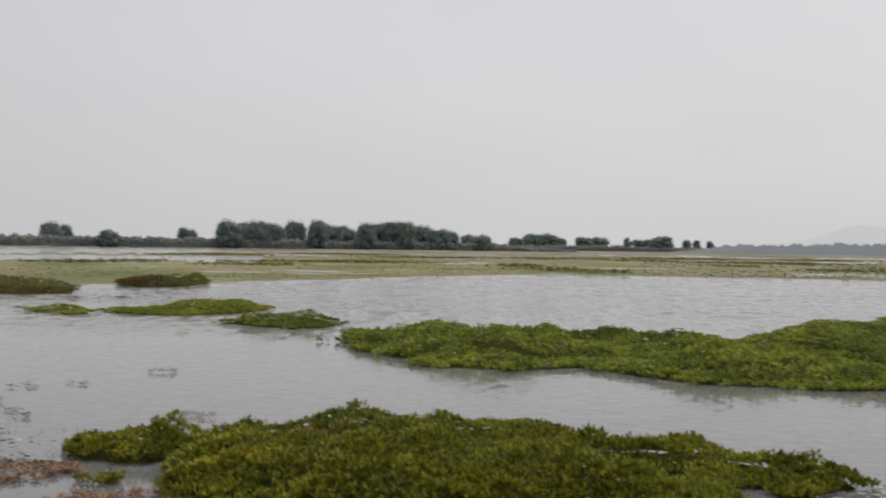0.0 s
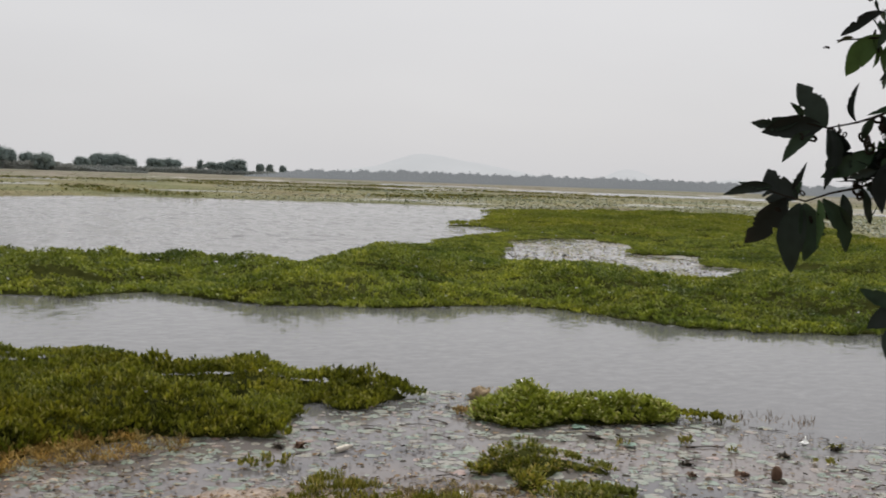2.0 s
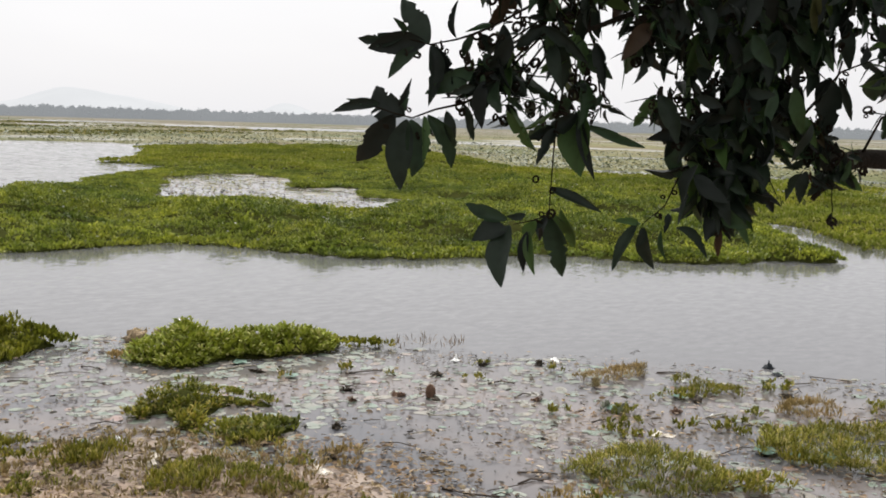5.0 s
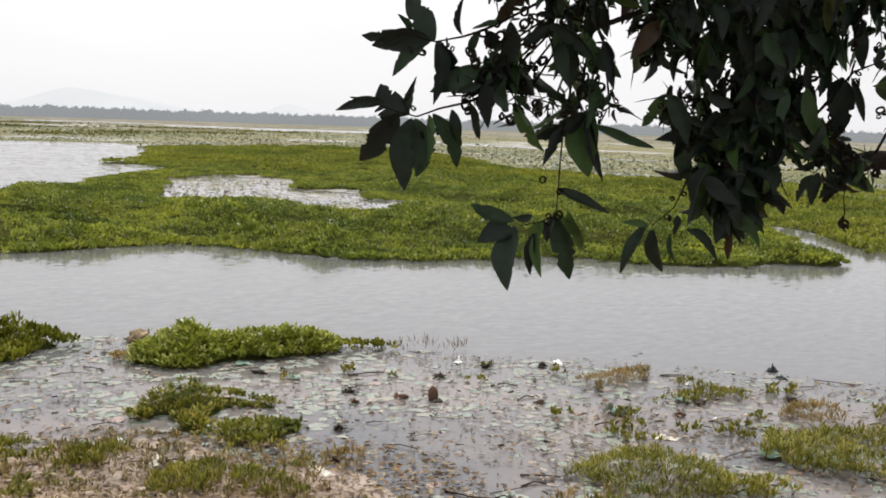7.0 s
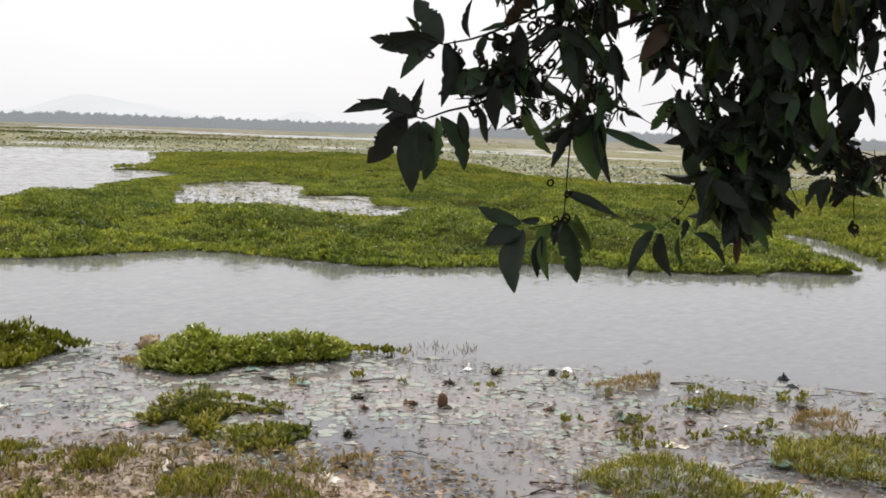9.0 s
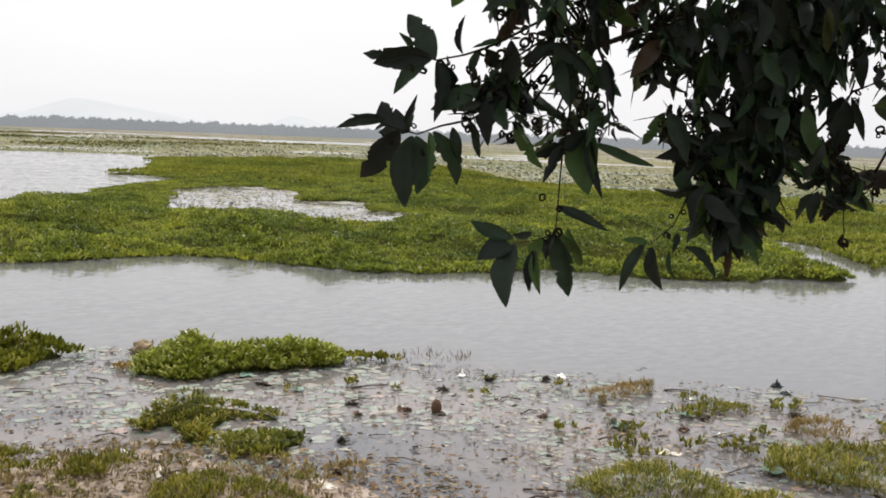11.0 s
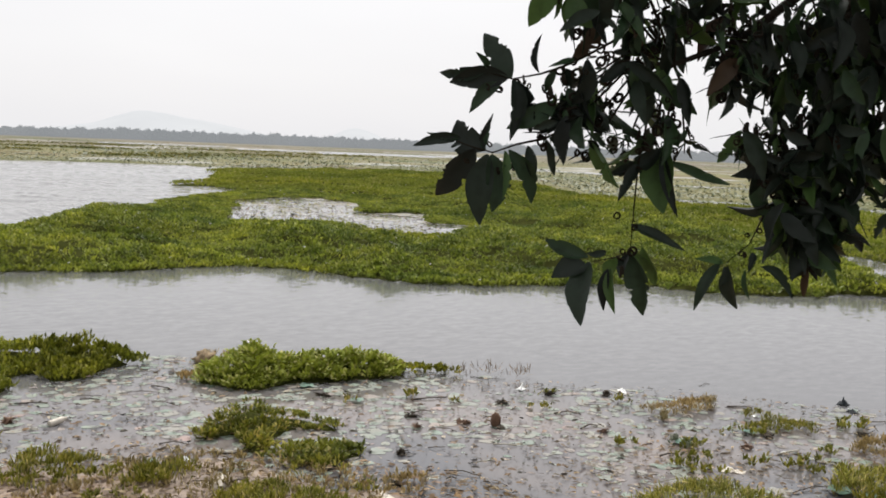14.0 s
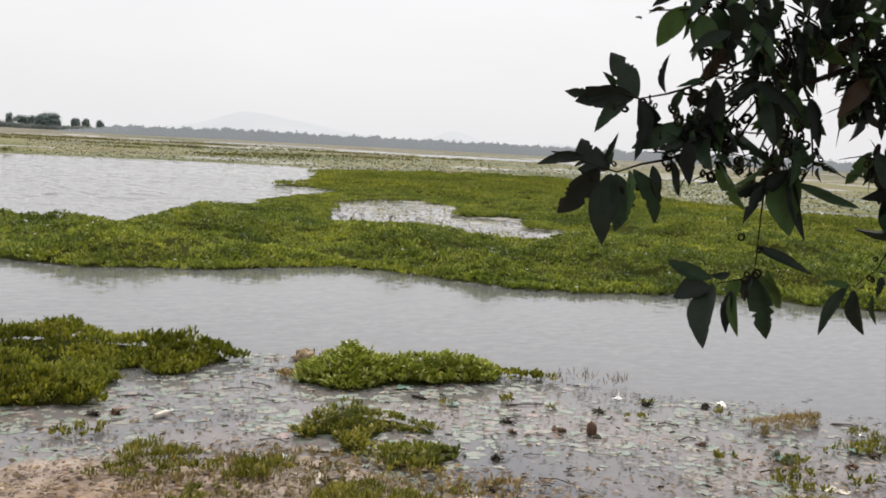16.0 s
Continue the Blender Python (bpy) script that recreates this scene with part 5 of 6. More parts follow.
RIGHT_BOUGH = [
    ((1.411, 0.994, 3.197), 0.054, 50),
    ((1.431, 0.991, 3.116), 0.045, 50),
    ((1.435, 0.990, 3.061), 0.040, 40),
    ((1.499, 0.966, 3.204), 0.060, 56),
    ((1.498, 0.969, 3.128), 0.048, 50),
    ((1.496, 0.970, 3.064), 0.039, 36),
    ((1.487, 0.971, 3.004), 0.031, 24),
    ((1.566, 0.942, 3.208), 0.057, 50),
    ((1.562, 0.945, 3.144), 0.038, 34),
    ((1.555, 0.947, 3.015), 0.022, 12),
    ((1.590, 0.932, 2.981), 0.025, 16),
    ((1.576, 0.935, 2.941), 0.023, 14),
    ((1.629, 0.913, 2.947), 0.023, 12),
    ((1.635, 0.915, 3.196), 0.048, 30),
    ((1.690, 0.893, 3.130), 0.059, 30),
    ((1.694, 0.887, 3.243), 0.079, 40),
    ((1.436, 0.980, 3.288), 0.072, 50),
    ((1.569, 0.933, 3.309), 0.076, 50),
    ((1.725, 0.875, 3.043), 0.050, 16),
]
LOOSE_TWIGS = [
    ((1.239, 1.038, 3.144), 0.021, 12),
    ((1.319, 1.022, 3.019), 0.024, 10),
    ((0.979, 1.076, 3.074), 0.019, 10),
    ((0.975, 1.081, 3.037), 0.019, 8),
    ((1.031, 1.065, 3.025), 0.023, 12),
    ((1.189, 1.048, 3.031), 0.020, 8),
    ((1.254, 1.033, 3.192), 0.034, 16),
    ((1.407, 0.997, 3.156), 0.036, 20),
    ((1.541, 0.954, 3.088), 0.028, 14),
]
LIMB_POINTS = np.array([(1.527, 1.006, 3.346), (1.402, 1.032, 3.257), (1.279, 1.043, 3.179), (1.166, 1.056, 3.139), (1.440, 1.008, 3.108), (1.401, 1.000, 2.988), (1.747, 0.959, 2.960), (1.581, 0.983, 3.012), (1.489, 1.036, 3.164)])


def fill_clump(center, radius, count, singles, small):
    """Drooping leaves on fine twigs round one point of the crown."""
    c = np.array(center)
    near = LIMB_POINTS[np.argmin(np.linalg.norm(LIMB_POINTS - c, axis=1))]
    mid = (near + c) / 2 + (0, 0, 0.03)
    twig = limb([near, mid, c, c - (0, 0, radius * 0.8)], [0.0025, 0.002, 0.0014, 0.0007], "twig")
    ahead = unit(np.array([c[0], c[1], 0]))
    across = np.array([ahead[1], -ahead[0], 0])
    rest_v, rest_f = [], []
    for k in range(count):
        d = unit(tree_rng.normal(0, 1, 3)) * tree_rng.uniform(0.2, 1.0) ** 0.6 * radius
        base = c + across * d[0] + ahead * d[1] * 2.2 + (0, 0, d[2] + radius * 0.25)
        way = unit(np.array([*tree_rng.normal(0, 0.5, 2), -0.75 + tree_rng.normal(0, 0.4)]))
        length = tree_rng.uniform(0.014, 0.034) if tree_rng.random() < small else tree_rng.uniform(0.042, 0.08)
        wide, roll = length * tree_rng.uniform(0.24, 0.42), float(tree_rng.normal(0, 0.75))
        if k < singles:
            put_leaf(base, base + way * length, wide, roll, twig)
        else:
            v, f = LEAF_SHAPES[int(tree_rng.integers(7))]
            rest_f.append(f + sum(len(a) for a in rest_v))
            rest_v.append(v @ leaf_frame(base, base + way * length, wide, roll).T + base - ROOT_AT)
    # bare stalks and leaf ribs left by insects
    for k in range(10):
        base = c + unit(tree_rng.normal(0, 1, 3)) * radius * tree_rng.uniform(0.2, 1.1)
        v, f = LEAF_SHAPES[int(tree_rng.integers(7))]
        rest_f.append(f + sum(len(a) for a in rest_v))
        rest_v.append(v @ leaf_frame(base, base + tree_rng.normal(0, 0.022, 3) - (0, 0, 0.012), 0.0022, 0.0).T + base - ROOT_AT)
    for k in range(9):
        d = unit(tree_rng.normal(0, 1, 3)) * radius * 1.15
        put_pod(c + across * d[0] + ahead * d[1] + (0, 0, d[2]), twig)
    return rest_v, rest_f


more_v, more_f, at = [], [], 0
for center, radius, count, small in [(*c, 0.5) for c in LEFT_BOUGH] + [(*c, 0.4) for c in MIDDLE_BOUGH] + [(*c, 0.3) for c in RIGHT_BOUGH] + [(*c, 0.8) for c in LOOSE_TWIGS]:
    full = 0.8 if small == 0.8 else 0.66 if small == 0.5 else 0.62 if center[2] > 3.06 and small == 0.4 else 1.3 if small == 0.4 else 1.0
    vs, fs = fill_clump(center, radius, int(count * full), 6, small)
    for v, f in zip(vs, fs):
        more_v.append(v)
    for f in fs:
        more_f.append(f + at)
    at += sum(len(v) for v in vs)
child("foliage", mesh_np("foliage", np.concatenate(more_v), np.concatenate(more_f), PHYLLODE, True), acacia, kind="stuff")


def build_shade_crown():
    """The rest of the crown, unseen over the bank and the trunk, added to shade the branch."""
    rng = np.random.default_rng(77)
    n = 9000
    k = 46
    c = np.stack([rng.uniform(-0.3, 5.6, k), rng.uniform(-2.4, 3.2, k), rng.uniform(4.35, 6.6, k)], 1)
    keep = np.hypot(c[:, 0] - 2.8, c[:, 1] - 0.5) < 3.1
    c = c[keep]
    p = c[rng.integers(0, len(c), n)] + np.clip(rng.normal(0, 0.3, (n, 3)), -0.55, 0.55) * (1.2, 1.2, 0.55)
    p = p[p[:, 2] > 4.12]
    n = len(p)
    way = unit(np.stack([rng.normal(0, 0.6, n), rng.normal(0, 0.6, n), -np.abs(rng.normal(0.7, 0.4, n))], 1))
    L = rng.uniform(0.1, 0.18, n)
    v, f = blades(p - ROOT_AT, way, unit(rng.normal(0, 1, (n, 3))), L, L * 0.4, True)
    child("crown", mesh_np("crown", v, f, PHYLLODE), acacia, kind="stuff")


build_shade_crown()


# ---- lily pads, litter and drift on the near shallows ----
# open dark water among the pads
OPEN_WATER = [[(5.3, 8.3), (6.0, 8.75), (6.85, 8.6), (7.1, 7.95), (7.0, 7.0), (6.4, 6.0), (4.6, 6.9), (4.85, 7.75)], [(3.0, 11.1), (3.6, 10.2), (4.1, 9.6), (4.3, 8.9), (3.4, 9.0), (2.6, 9.4)]]
SHALLOWS = [(1.2, 11.9), (3.2, 12.6), (4.4, 13.2), (5.4, 14.0), (6.6, 13.0), (8.1, 11.5), (9.8, 9.6), (11.6, 7.4), (13, 5), (9, 2.8), (5, 4.6), (1.5, 7.4), (-1.2, 9.6), (-0.8, 11)]


def some_in(rng, poly, n, soft=0.5, gaps=0.0, scale=1.2, seed=5):
    p = np.asarray(poly)
    x, y = rng.uniform(p[:, 0].min(), p[:, 0].max(), n), rng.uniform(p[:, 1].min(), p[:, 1].max(), n)
    s = signed(poly, x, y) + soft * fbm(x, y, 1.1, seed)
    ok = (s > 0) & (fbm(x, y, scale, seed + 3) > gaps - 0.5 * rng.random(n))
    return x[ok], y[ok]


def pad_arrays(rng, k=11):
    """A thin round pad of radius 1 with a notch."""
    a = np.linspace(0.22, 2 * math.pi - 0.22, k)
    r = 1 + 0.1 * np.sin(3 * a + rng.uniform(0, 6)) + rng.normal(0, 0.05, k)
    v = np.concatenate([[(0, 0, 0)], np.stack([r * np.cos(a), r * np.sin(a) * rng.uniform(0.6, 1), np.zeros(k)], 1)])
    return v, np.array([(0, j, j + 1) for j in range(1, k)])


def float_pads(name, poly, n, size, label, gaps, seed, mat=PAD, singles=0, z=0.002, category="lily pads"):
    """Pads lying on the water: the nearest as parts, the rest joined."""
    rng = np.random.default_rng(seed)
    x, y = some_in(rng, poly, n, gaps=gaps, seed=seed)
    for hole in OPEN_WATER:
        bare = (signed(hole, x, y) + 0.35 * fbm(x, y, 0.7, 91, 3) > 0) & (rng.random(len(x)) < 0.88)
        x, y = x[~bare], y[~bare]
    order = np.argsort(np.hypot(x, y))
    x, y = x[order], y[order]
    bed = new(name)
    bed.location = (x.mean(), y.mean(), 0)
    tagged(bed, label, category, kind="stuff" if not singles else "")
    shapes = [pad_arrays(rng) for _ in range(6)]
    meshes = [mesh_np("lily_pad", v, f, mat) for v, f in shapes]
    vs, fs, at = [], [], 0
    for k, (px, py) in enumerate(zip(x, y)):
        r, turn, j = size * (0.3 + 1.1 * rng.random() ** 1.6), rng.uniform(0, 360), int(rng.integers(6))
        level = max(0.0, float(ground_z(np.array([px]), np.array([py]))[0])) if singles == 0 else 0.0
        m = pose(px - bed.location[0], py - bed.location[1], level + z + 0.003 * rng.random(), 0, 0, turn) @ Matrix.Scale(r, 4)
        if k < singles:
            child("lily_pad", meshes[j], bed).matrix_local = m
        else:
            v, f = shapes[j]
            a = np.array(m)
            vs.append(v @ a[:3, :3].T + a[:3, 3]), fs.append(f + at)
            at += len(v)
    child("pad_drift", mesh_np("pad_drift", np.concatenate(vs), np.concatenate(fs), mat), bed, kind="stuff")


float_pads("lily_pad_bed", SHALLOWS, 7600, 0.08, "grey-green and pinkish lily pads flat on the shallows", -0.1, 501, singles=300)
float_pads("stranded_pads", MUD, 800, 0.12, "pale small pads stranded on wet mud", 0.0, 502, LOTUS, z=0.012)


def drift(name, poly, n, size, label, seed, gaps=-0.2, mat=LITTER, high=0.03):
    """Curled dead leaves and stalk ends afloat."""
    rng = np.random.default_rng(seed)
    x, y = some_in(rng, poly, n, gaps=gaps, seed=seed)
    m = len(x)
    az = rng.uniform(0, 6.28, m)
    way = unit(np.stack([np.cos(az), np.sin(az), rng.uniform(-0.1, 0.55, m) ** 2], 1))
    face = unit(np.stack([rng.normal(0, 0.5, m), rng.normal(0, 0.5, m), np.ones(m)], 1))
    L = size * rng.uniform(0.4, 1.5, m) ** 1.5
    z = np.maximum(ground_z(x, y), 0) + 0.006
    v, f = blades(np.stack([x, y, z + rng.uniform(0, high, m)], 1), way, face, L, L * rng.uniform(0.08, 0.45, m), True)
    ob = new(name, mesh_np(name, v, f, mat))
    return tagged(ob, label, "plant litter", kind="stuff")


drift("floating_litter", SHALLOWS, 15000, 0.056, "dark dead leaves and stalks floating among lily pads", 511)
drift("floating_litter", [(-8, 17.5), (-6, 16.6), (-5, 13.5), (-4, 12.5), (-6, 11.5), (-10, 13)], 900, 0.07, "scattered dead leaves on shallow water", 512, 0.0)
drift("mud_litter", MUD, 6500, 0.1, "dark clods and dead leaves on the mud pool", 513, -0.1, high=0.015)
drift("floating_litter", [(-26, 52), (-15, 52), (-13, 56), (-17, 62), (-24, 60)], 900, 0.12, "dull drift of dead weeds on open water", 514, 0.0)


drift("dead_leaves", [(1.0, 9.8), (3.0, 9.9), (4.4, 9.2), (5.4, 7.9), (6.0, 6.6), (4.6, 5.4), (2.0, 6.4), (-0.4, 8.2)], 14000, 0.055, "brown and reddish dead leaves on wet mud", 515, -0.8, BROWN_LITTER)
drift("dead_leaves", [(-1.5, 12.2), (0.9, 12.1), (1.6, 11.4), (1.2, 9.6), (-3, 10.2)], 3000, 0.05, "brown dead leaves along the weedy edge", 516, -0.2, BROWN_LITTER)
drift("brown_litter", SHALLOWS, 7500, 0.055, "brown and tan leaf litter floating over the shallows", 518, -0.1, BROWN_LITTER, high=0.012)
drift("dead_leaves", [(6.6, 7.4), (8.6, 7.6), (10.6, 7.2), (11.4, 5.8), (10, 4.2), (7.4, 4.6), (6.2, 5.8)], 3600, 0.05, "mixed dead leaves and husks among weeds", 517, -0.1, BROWN_LITTER)


def stick(path, thick, mat, label):
    ob = new("stick")
    ob.location = path[0]
    tagged(ob, label, "stick", "floating sticks")
    tapered([Vector(p) - Vector(path[0]) for p in path], [thick * (1 - 0.35 * k / len(path)) for k in range(len(path))], mat, ob, "stem", 5)


stick_rng = random.Random(61)
for k in range(64):
    while True:
        x, y = stick_rng.uniform(1.5, 12), stick_rng.uniform(5, 13.5)
        if inside(SHALLOWS, np.array([x]), np.array([y]))[0]:
            break
    a, n = stick_rng.uniform(-0.6, 0.6) - 0.6, stick_rng.uniform(0.12, 0.5)
    pale = stick_rng.random() < 0.2
    bow = stick_rng.uniform(-0.05, 0.05)
    z = max(0.0, float(ground_z(np.array([x]), np.array([y]))[0])) + 0.008
    stick([(x, y, z), (x + n * 0.5 * math.cos(a) + bow, y + n * 0.5 * math.sin(a) + bow, z + stick_rng.uniform(0, 0.03)), (x + n * math.cos(a), y + n * math.sin(a), z + 0.004)],
          stick_rng.uniform(0.004, 0.011), PALE_STICK if pale else WOOD_DEAD, "pale dry reed stalk on the water" if pale else "dark wet twig floating on the water")


def lump(name, place, size, mat, label, category, seed, rough=0.25, detail=2, group="", tangle=0):
    """A solid uneven thing half sunk in the water."""
    bm = bmesh.new()
    bmesh.ops.create_icosphere(bm, subdivisions=detail, radius=1)
    for v in bm.verts:
        n = noise.noise(v.co * 1.7 + Vector((seed, 0, 0))) + 0.5 * noise.noise(v.co * 4.1 + Vector((0, seed, 0)))
        v.co *= 1 + rough * n
        v.co = Vector((v.co.x * size[0], v.co.y * size[1], v.co.z * size[2]))
    for f in bm.faces:
        f.smooth = True
    if tangle:
        # limp leaves and stalks tangled over the clump
        pick = random.Random(seed)
        for _ in range(tangle):
            a, up = pick.uniform(0, 6.28), pick.uniform(-0.1, 0.9)
            d = Vector((math.cos(a), math.sin(a), up)).normalized()
            base = Vector((d.x * size[0], d.y * size[1], d.z * size[2])) * pick.uniform(0.4, 0.9)
            way = Vector((pick.gauss(0, 1), pick.gauss(0, 1), pick.uniform(-0.2, 0.7))).normalized()
            side = way.cross(Vector((0.2, 0.1, 1))).normalized()
            n, w = pick.uniform(0.03, 0.1), pick.uniform(0.004, 0.016)
            q = [bm.verts.new(base - side * w), bm.verts.new(base + side * w), bm.verts.new(base + way * n * 0.6 + side * w * 0.8), bm.verts.new(base + way * n - Vector((0, 0, n * 0.2)))]
            bm.faces.new((q[0], q[1], q[2])), bm.faces.new((q[0], q[2], q[3]))
    me = bpy.data.meshes.new(name)
    bm.to_mesh(me)
    bm.free()
    me.materials.append(mat)
    ob = new(name, me)
    ob.matrix_basis = pose(*place, 0, 0, seed * 47 % 180)
    return tagged(ob, label, category, group)


husk = lump("coconut_husk", (7.2, 8.85, 0.065), (0.06, 0.055, 0.09), HUSK, "brown fibrous coconut husk standing in the shallows", "coconut husk", 3, 0.15, 3)
lump("weed_heap", (5.74, 13.34, 0.04), (0.14, 0.1, 0.09), TAN_HEAP, "tan heap of dead weed at the island's end", "weed heap", 4, 0.7, 3, tangle=70)
# black lump put in for the husk's dark reflection and shadow
lump("husk_shadow_lump", (7.2, 8.76, 0.0), (0.09, 0.05, 0.035), ROT, "black lump standing for the shadow under a coconut husk", "mud clod", 5)
for k, (x, y, a, b, c) in enumerate([(6.95, 9.1, 0.09, 0.07, 0.05), (5.7, 8.45, 0.06, 0.05, 0.08), (8.75, 9.75, 0.13, 0.07, 0.05), (5.35, 12.45, 0.12, 0.06, 0.04), (7.9, 9.6, 0.08, 0.05, 0.04), (9.35, 9.35, 0.09, 0.06, 0.08), (2.72, 11.3, 0.08, 0.07, 0.09), (2.5, 11.35, 0.08, 0.05, 0.05),
                                     (6.6, 9.6, 0.1, 0.04, 0.04), (6.4, 9.2, 0.05, 0.05, 0.04), (5.15, 7.7, 0.14, 0.05, 0.03), (6.2, 10.9, 0.13, 0.04, 0.04), (8.1, 8.1, 0.07, 0.05, 0.05), (9.6, 7.1, 0.16, 0.07, 0.05), (10.6, 6.6, 0.12, 0.06, 0.06), (9.0, 6.9, 0.07, 0.05, 0.06)]):
    lump("weed_clump", (x, y, 0.01), (a * 0.6, b * 0.6, c * 0.55), ROT if k % 3 else HUSK, "dark rotting clump of weed afloat among lily pads", "weed clump", 7 + k, 0.9, 3, group="weed clumps", tangle=46)


plant_mat("dead_weed", [(5.7, 13.6), (5.95, 13.75), (6.2, 13.5), (5.95, 13.4)], "yellowish tangle of dead stalks at the island's end", 160, 7, 0.07, 0.12, mat=DRY_WEED, seed=91, cell=0.1, ragged=0.1, slim=0.2, category="weeds", group="weed patches", raft=False)
plant_mat("yellow_weed", [(8.25, 7.3), (8.4, 7.42), (8.6, 7.3), (8.4, 7.15)], "pale yellow-green rotting weed afloat", 160, 6, 0.06, 0.08, mat=LOTUS, seed=92, cell=0.1, ragged=0.1, slim=0.5, category="weeds", group="weed patches", raft=False)
for k, (x, y, w) in enumerate([(5.3, 12.4, 0.18), (7.0, 10.4, 0.14), (8.2, 9.2, 0.14), (9.9, 7.2, 0.3), (9.3, 7.4, 0.2), (8.2, 6.6, 0.28), (7.9, 7.6, 0.18), (10.9, 6.9, 0.2), (2.2, 10.7, 0.2), (6.3, 10.5, 0.12), (8.65, 9.63, 0.1), (8.05, 9.1, 0.08), (9.18, 8.98, 0.1), (8.48, 7.2, 0.12), (8.15, 7.0, 0.1), (8.72, 6.48, 0.12), (9.53, 6.34, 0.16), (7.45, 6.72, 0.1), (9.0, 6.1, 0.14), (10.9, 5.6, 0.2), (7.3, 9.9, 0.07)]):
    plant_mat("floating_weed", [(x + w * math.cos(a) * 1.6, y + w * math.sin(a) * 0.7) for a in [j * math.pi / 4 for j in range(8)]], "little sprig of dull green weed among lily pads", 70, 6, 0.055, 0.1, mat=MIXED_WEED, seed=120 + k, cell=0.1, ragged=0.18, slim=0.45, category="weeds", group="floating weeds", raft=False)


plant_mat("dead_stalks", [(8.0, 11.35), (8.5, 11.25), (9.2, 10.5), (9.0, 10.4), (8.3, 10.95)], "thin brown dead stalks standing in the shallows", 60, 5, 0.11, 0.06, mat=BROWN_LITTER, seed=93, cell=0.1, ragged=0.2, slim=0.08, lean=(0.1, 1.2), category="weeds", group="weed patches", raft=False)


def lotus_leaf(place, radius, turn, label):
    """A round leaf, dished and wavy at the rim, on its stalk."""
    thing = new("lotus_leaf")
    thing.matrix_basis = pose(*place, 0, 0, turn)
    tagged(thing, label, "lotus leaf", "lotus leaves")
    ring = [(0.0, 0.0), (0.35, 0.012), (0.7, 0.03), (1.0, 0.05)]
    n, v, f = 20, [(0, 0, 0.0)], []
    for r, z in ring[1:]:
        for j in range(n):
            a = 2 * math.pi * j / n
            wave = 1 + 0.06 * math.sin(3 * a + turn) * r
            v.append((radius * r * wave * math.cos(a), radius * r * wave * 0.85 * math.sin(a), z * (1 + 0.8 * math.sin(4 * a + turn)) * radius * 2))
    for j in range(n):
        f.append((0, 1 + j, 1 + (j + 1) % n))
    for k in range(2):
        for j in range(n):
            a, b = 1 + k * n + j, 1 + k * n + (j + 1) % n
            f += [(a, a + n, b + n), (a, b + n, b)]
    child("leaf", mesh_np("leaf", v, f, NEAR_LOTUS, True), thing)
    tapered([(0, 0, 0.0), (0.01, 0.01, -place[2] - 0.02)], [0.006, 0.006], PALE_STICK, thing, "stalk", 5)


for x, y, z, r in ((8.56, 5.51, 0.03, 0.13), (8.91, 5.05, 0.03, 0.12), (8.72, 5.3, 0.02, 0.09), (6.24, 11.4, 0.02, 0.1), (8.5, 7.35, 0.03, 0.1), (9.5, 7.27, 0.03, 0.09), (6.4, 10.44, 0.03, 0.09)):
    lotus_leaf((x, y, z), r, x * 70 % 360, "dished blue-green lotus leaf among lily pads")


def bent_reed(place, wide, high, turn):
    """A thin dead reed bent into a loop over the water."""
    thing = new("bent_reed")
    thing.matrix_basis = pose(*place, 0, 0, turn)
    tagged(thing, "thin dark reed bent into a loop on the water", "reed", "bent reeds")
    tapered([(wide * math.cos(a), 0.06 * math.sin(2 * a), high * math.sin(a) - 0.004) for a in [j * math.pi / 9 for j in range(10)]], [0.0035] * 10, WOOD_DEAD, thing, "stalk", 5)


for x, y, w, h in ((7.05, 7.05, 0.09, 0.02), (11.0, 9.2, 0.1, 0.02), (10.9, 6.65, 0.06, 0.07), (9.4, 8.1, 0.08, 0.03), (6.2, 7.9, 0.08, 0.03), (5.6, 13.2, 0.14, 0.04)):
    bent_reed((x, y, 0.0), w, h, -40 + x * 13 % 30)


def cloth_heap(place, size, mat, name, label, category, seed):
    """A crumpled sheet, thin, folded over itself."""
    rng = np.random.default_rng(seed)
    n = 12
    u, v = np.meshgrid(np.linspace(-1, 1, n), np.linspace(-1, 1, n), indexing="ij")
    lift = np.abs(fbm(u * 3 + seed, v * 3, 1.6, seed)) * 1.4 * np.clip(1.15 - np.hypot(u, v), 0, 1)
    x = (u + 0.25 * fbm(u * 2, v * 2, 1, seed + 1)) * size[0]
    y = (v + 0.25 * fbm(u * 2, v * 2, 1, seed + 2)) * size[1]
    top = np.stack([x, y, 0.006 + lift * size[2]], -1).reshape(-1, 3)
    low = top - (0, 0, 0.004)
    i = np.arange(n * n).reshape(n, n)
    f = np.stack([i[:-1, :-1], i[1:, :-1], i[1:, 1:], i[:-1, 1:]], -1).reshape(-1, 4)
    rim = np.r_[i[0, :], i[1:, -1], i[-1, -2::-1], i[-2::-1, 0]]
    wall = np.stack([rim[:-1], rim[1:], rim[1:] + n * n, rim[:-1] + n * n], 1)
    ob = new(name, mesh_np(name, np.concatenate([top, low]), np.concatenate([f, f[:, ::-1] + n * n, wall]), mat, True))
    ob.matrix_basis = pose(*place, 0, 0, float(rng.uniform(0, 180)))
    return tagged(ob, label, category)


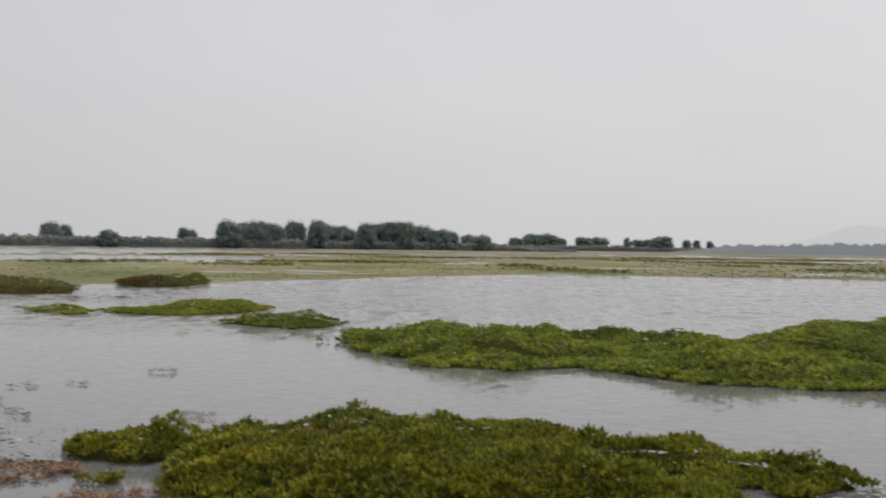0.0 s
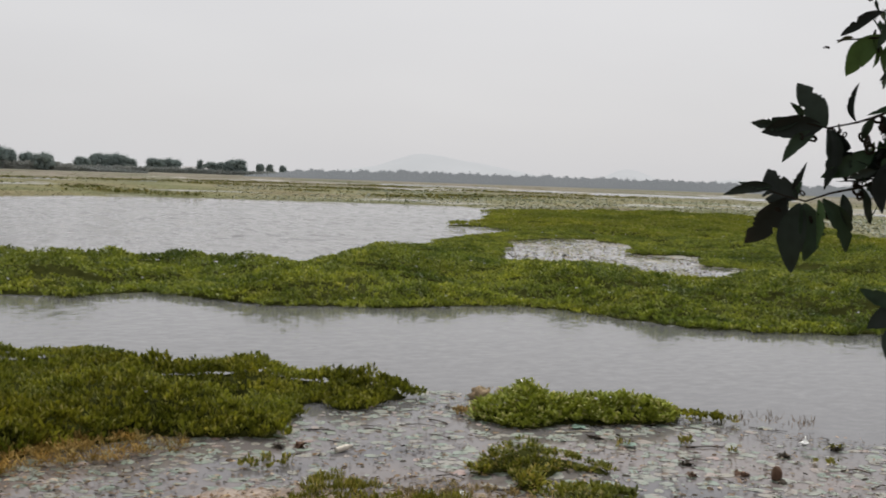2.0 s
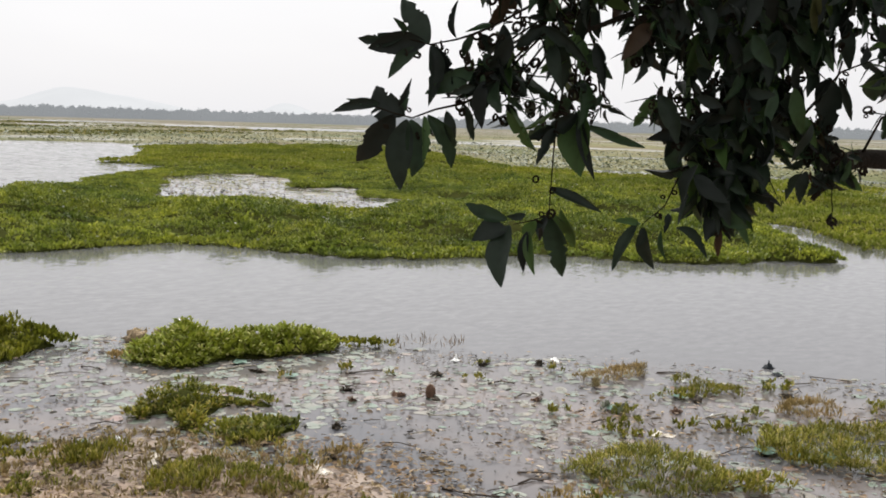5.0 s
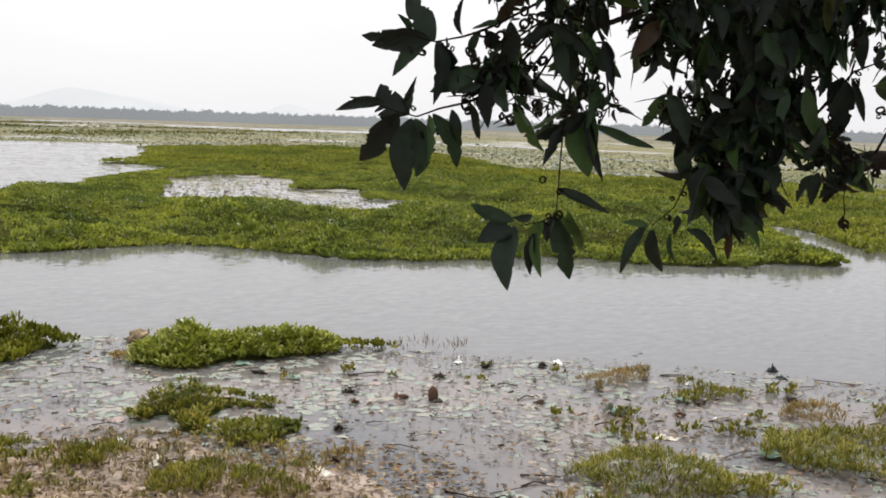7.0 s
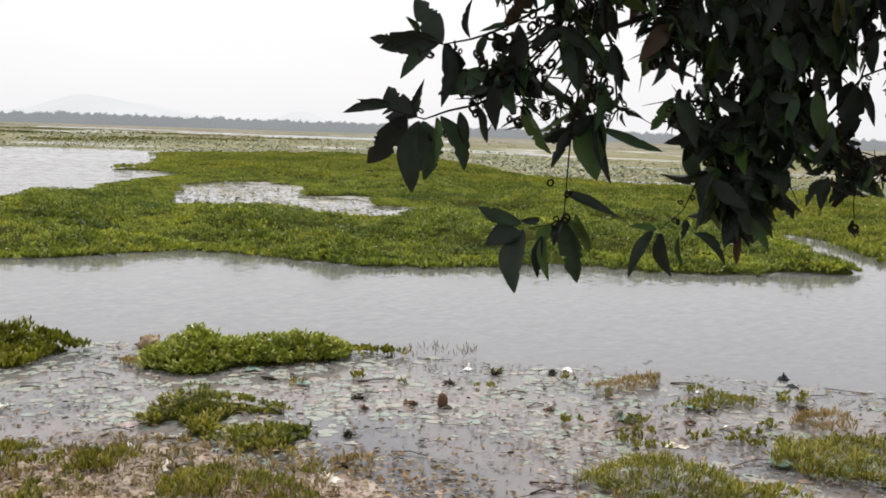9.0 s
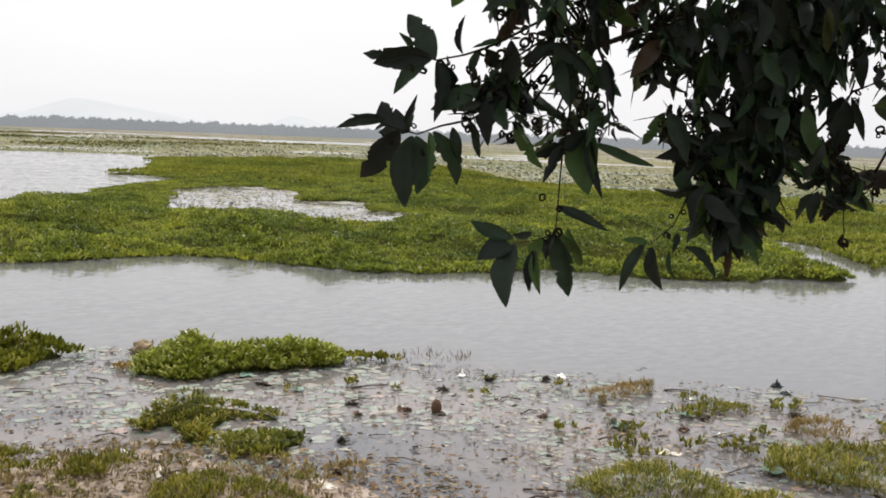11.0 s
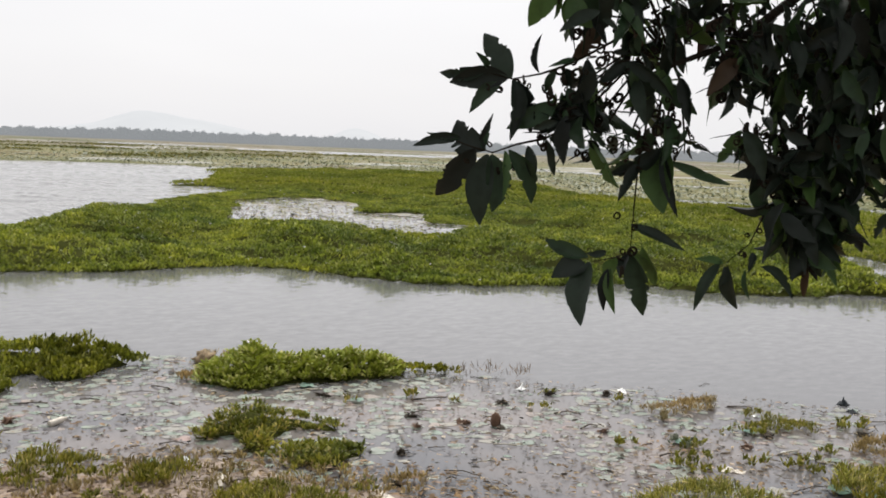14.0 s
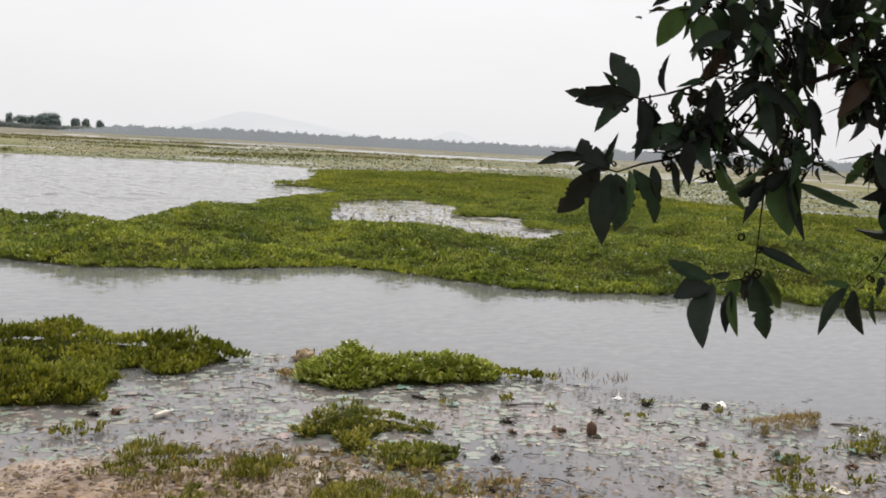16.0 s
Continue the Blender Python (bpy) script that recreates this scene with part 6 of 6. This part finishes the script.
cloth_heap((11.75, 7.62, 0.0), (0.07, 0.06, 0.2), RAG, "rag", "sodden black rag standing out of the water", "rag", 3)
cloth_heap((11.5, 7.32, 0.0), (0.08, 0.05, 0.1), RAG, "rag", "small black rag afloat", "rag", 8)
for k, (x, y, a, b, c, dirty) in enumerate([(9.7, 9.42, 0.1, 0.05, 0.06, 0), (7.72, 5.42, 0.06, 0.05, 0.12, 0), (3.8, 9.22, 0.05, 0.04, 0.1, 0), (3.73, 8.36, 0.09, 0.06, 0.08, 1), (3.85, 8.5, 0.1, 0.05, 0.05, 1), (8.6, 10.1, 0.06, 0.05, 0.1, 0), (4.85, 7.45, 0.16, 0.06, 0.06, 1), (8.21, 6.46, 0.13, 0.06, 0.06, 1), (10.2, 7.75, 0.04, 0.04, 0.08, 0), (9.2, 6.6, 0.06, 0.03, 0.04, 0), (4.85, 8.9, 0.03, 0.03, 0.08, 0), (-5.1, 13.3, 0.05, 0.05, 0.1, 0)]):
    z = max(0.0, float(ground_z(np.array([x]), np.array([y]))[0]))
    cloth_heap((x, y, z), (a, b, c), DIRTY_PLASTIC if dirty else PLASTIC, "plastic_scrap", "grubby crumpled plastic sheet in the weeds" if dirty else "scrap of white plastic floating on the water", "plastic scrap", 20 + k)


def bottle(place, turn):
    """A plastic bottle lying on the water, with cap and neck."""
    thing = new("plastic_bottle")
    thing.matrix_basis = pose(*place, 0, 82, turn)
    tagged(thing, "empty clouded plastic bottle lying on the water", "bottle")
    for name, mat, prof in (("body", DIRTY_PLASTIC, [(0, 0.0), (0.03, 0.0), (0.034, 0.01), (0.034, 0.06), (0.031, 0.08), (0.034, 0.1), (0.034, 0.15), (0.014, 0.2), (0.013, 0.215), (0, 0.215)]), ("cap", PLASTIC, [(0, 0.214), (0.016, 0.214), (0.016, 0.234), (0, 0.236)])):
        bm = bmesh.new()
        rings = [[bm.verts.new((r * math.cos(a), r * math.sin(a), z)) for a in [j * math.pi / 7 for j in range(14)]] if r else [bm.verts.new((0, 0, z))] for r, z in prof]
        for r0, r1 in zip(rings, rings[1:]):
            for j in range(14):
                q = [r0[j % len(r0)], r0[(j + 1) % len(r0)], r1[(j + 1) % len(r1)], r1[j % len(r1)]]
                bm.faces.new(list(dict.fromkeys(q))).smooth = True
        part(name, bm, mat, thing, "white screw cap" if name == "cap" else "")


bottle((3.05, 11.0, 0.02), 20)
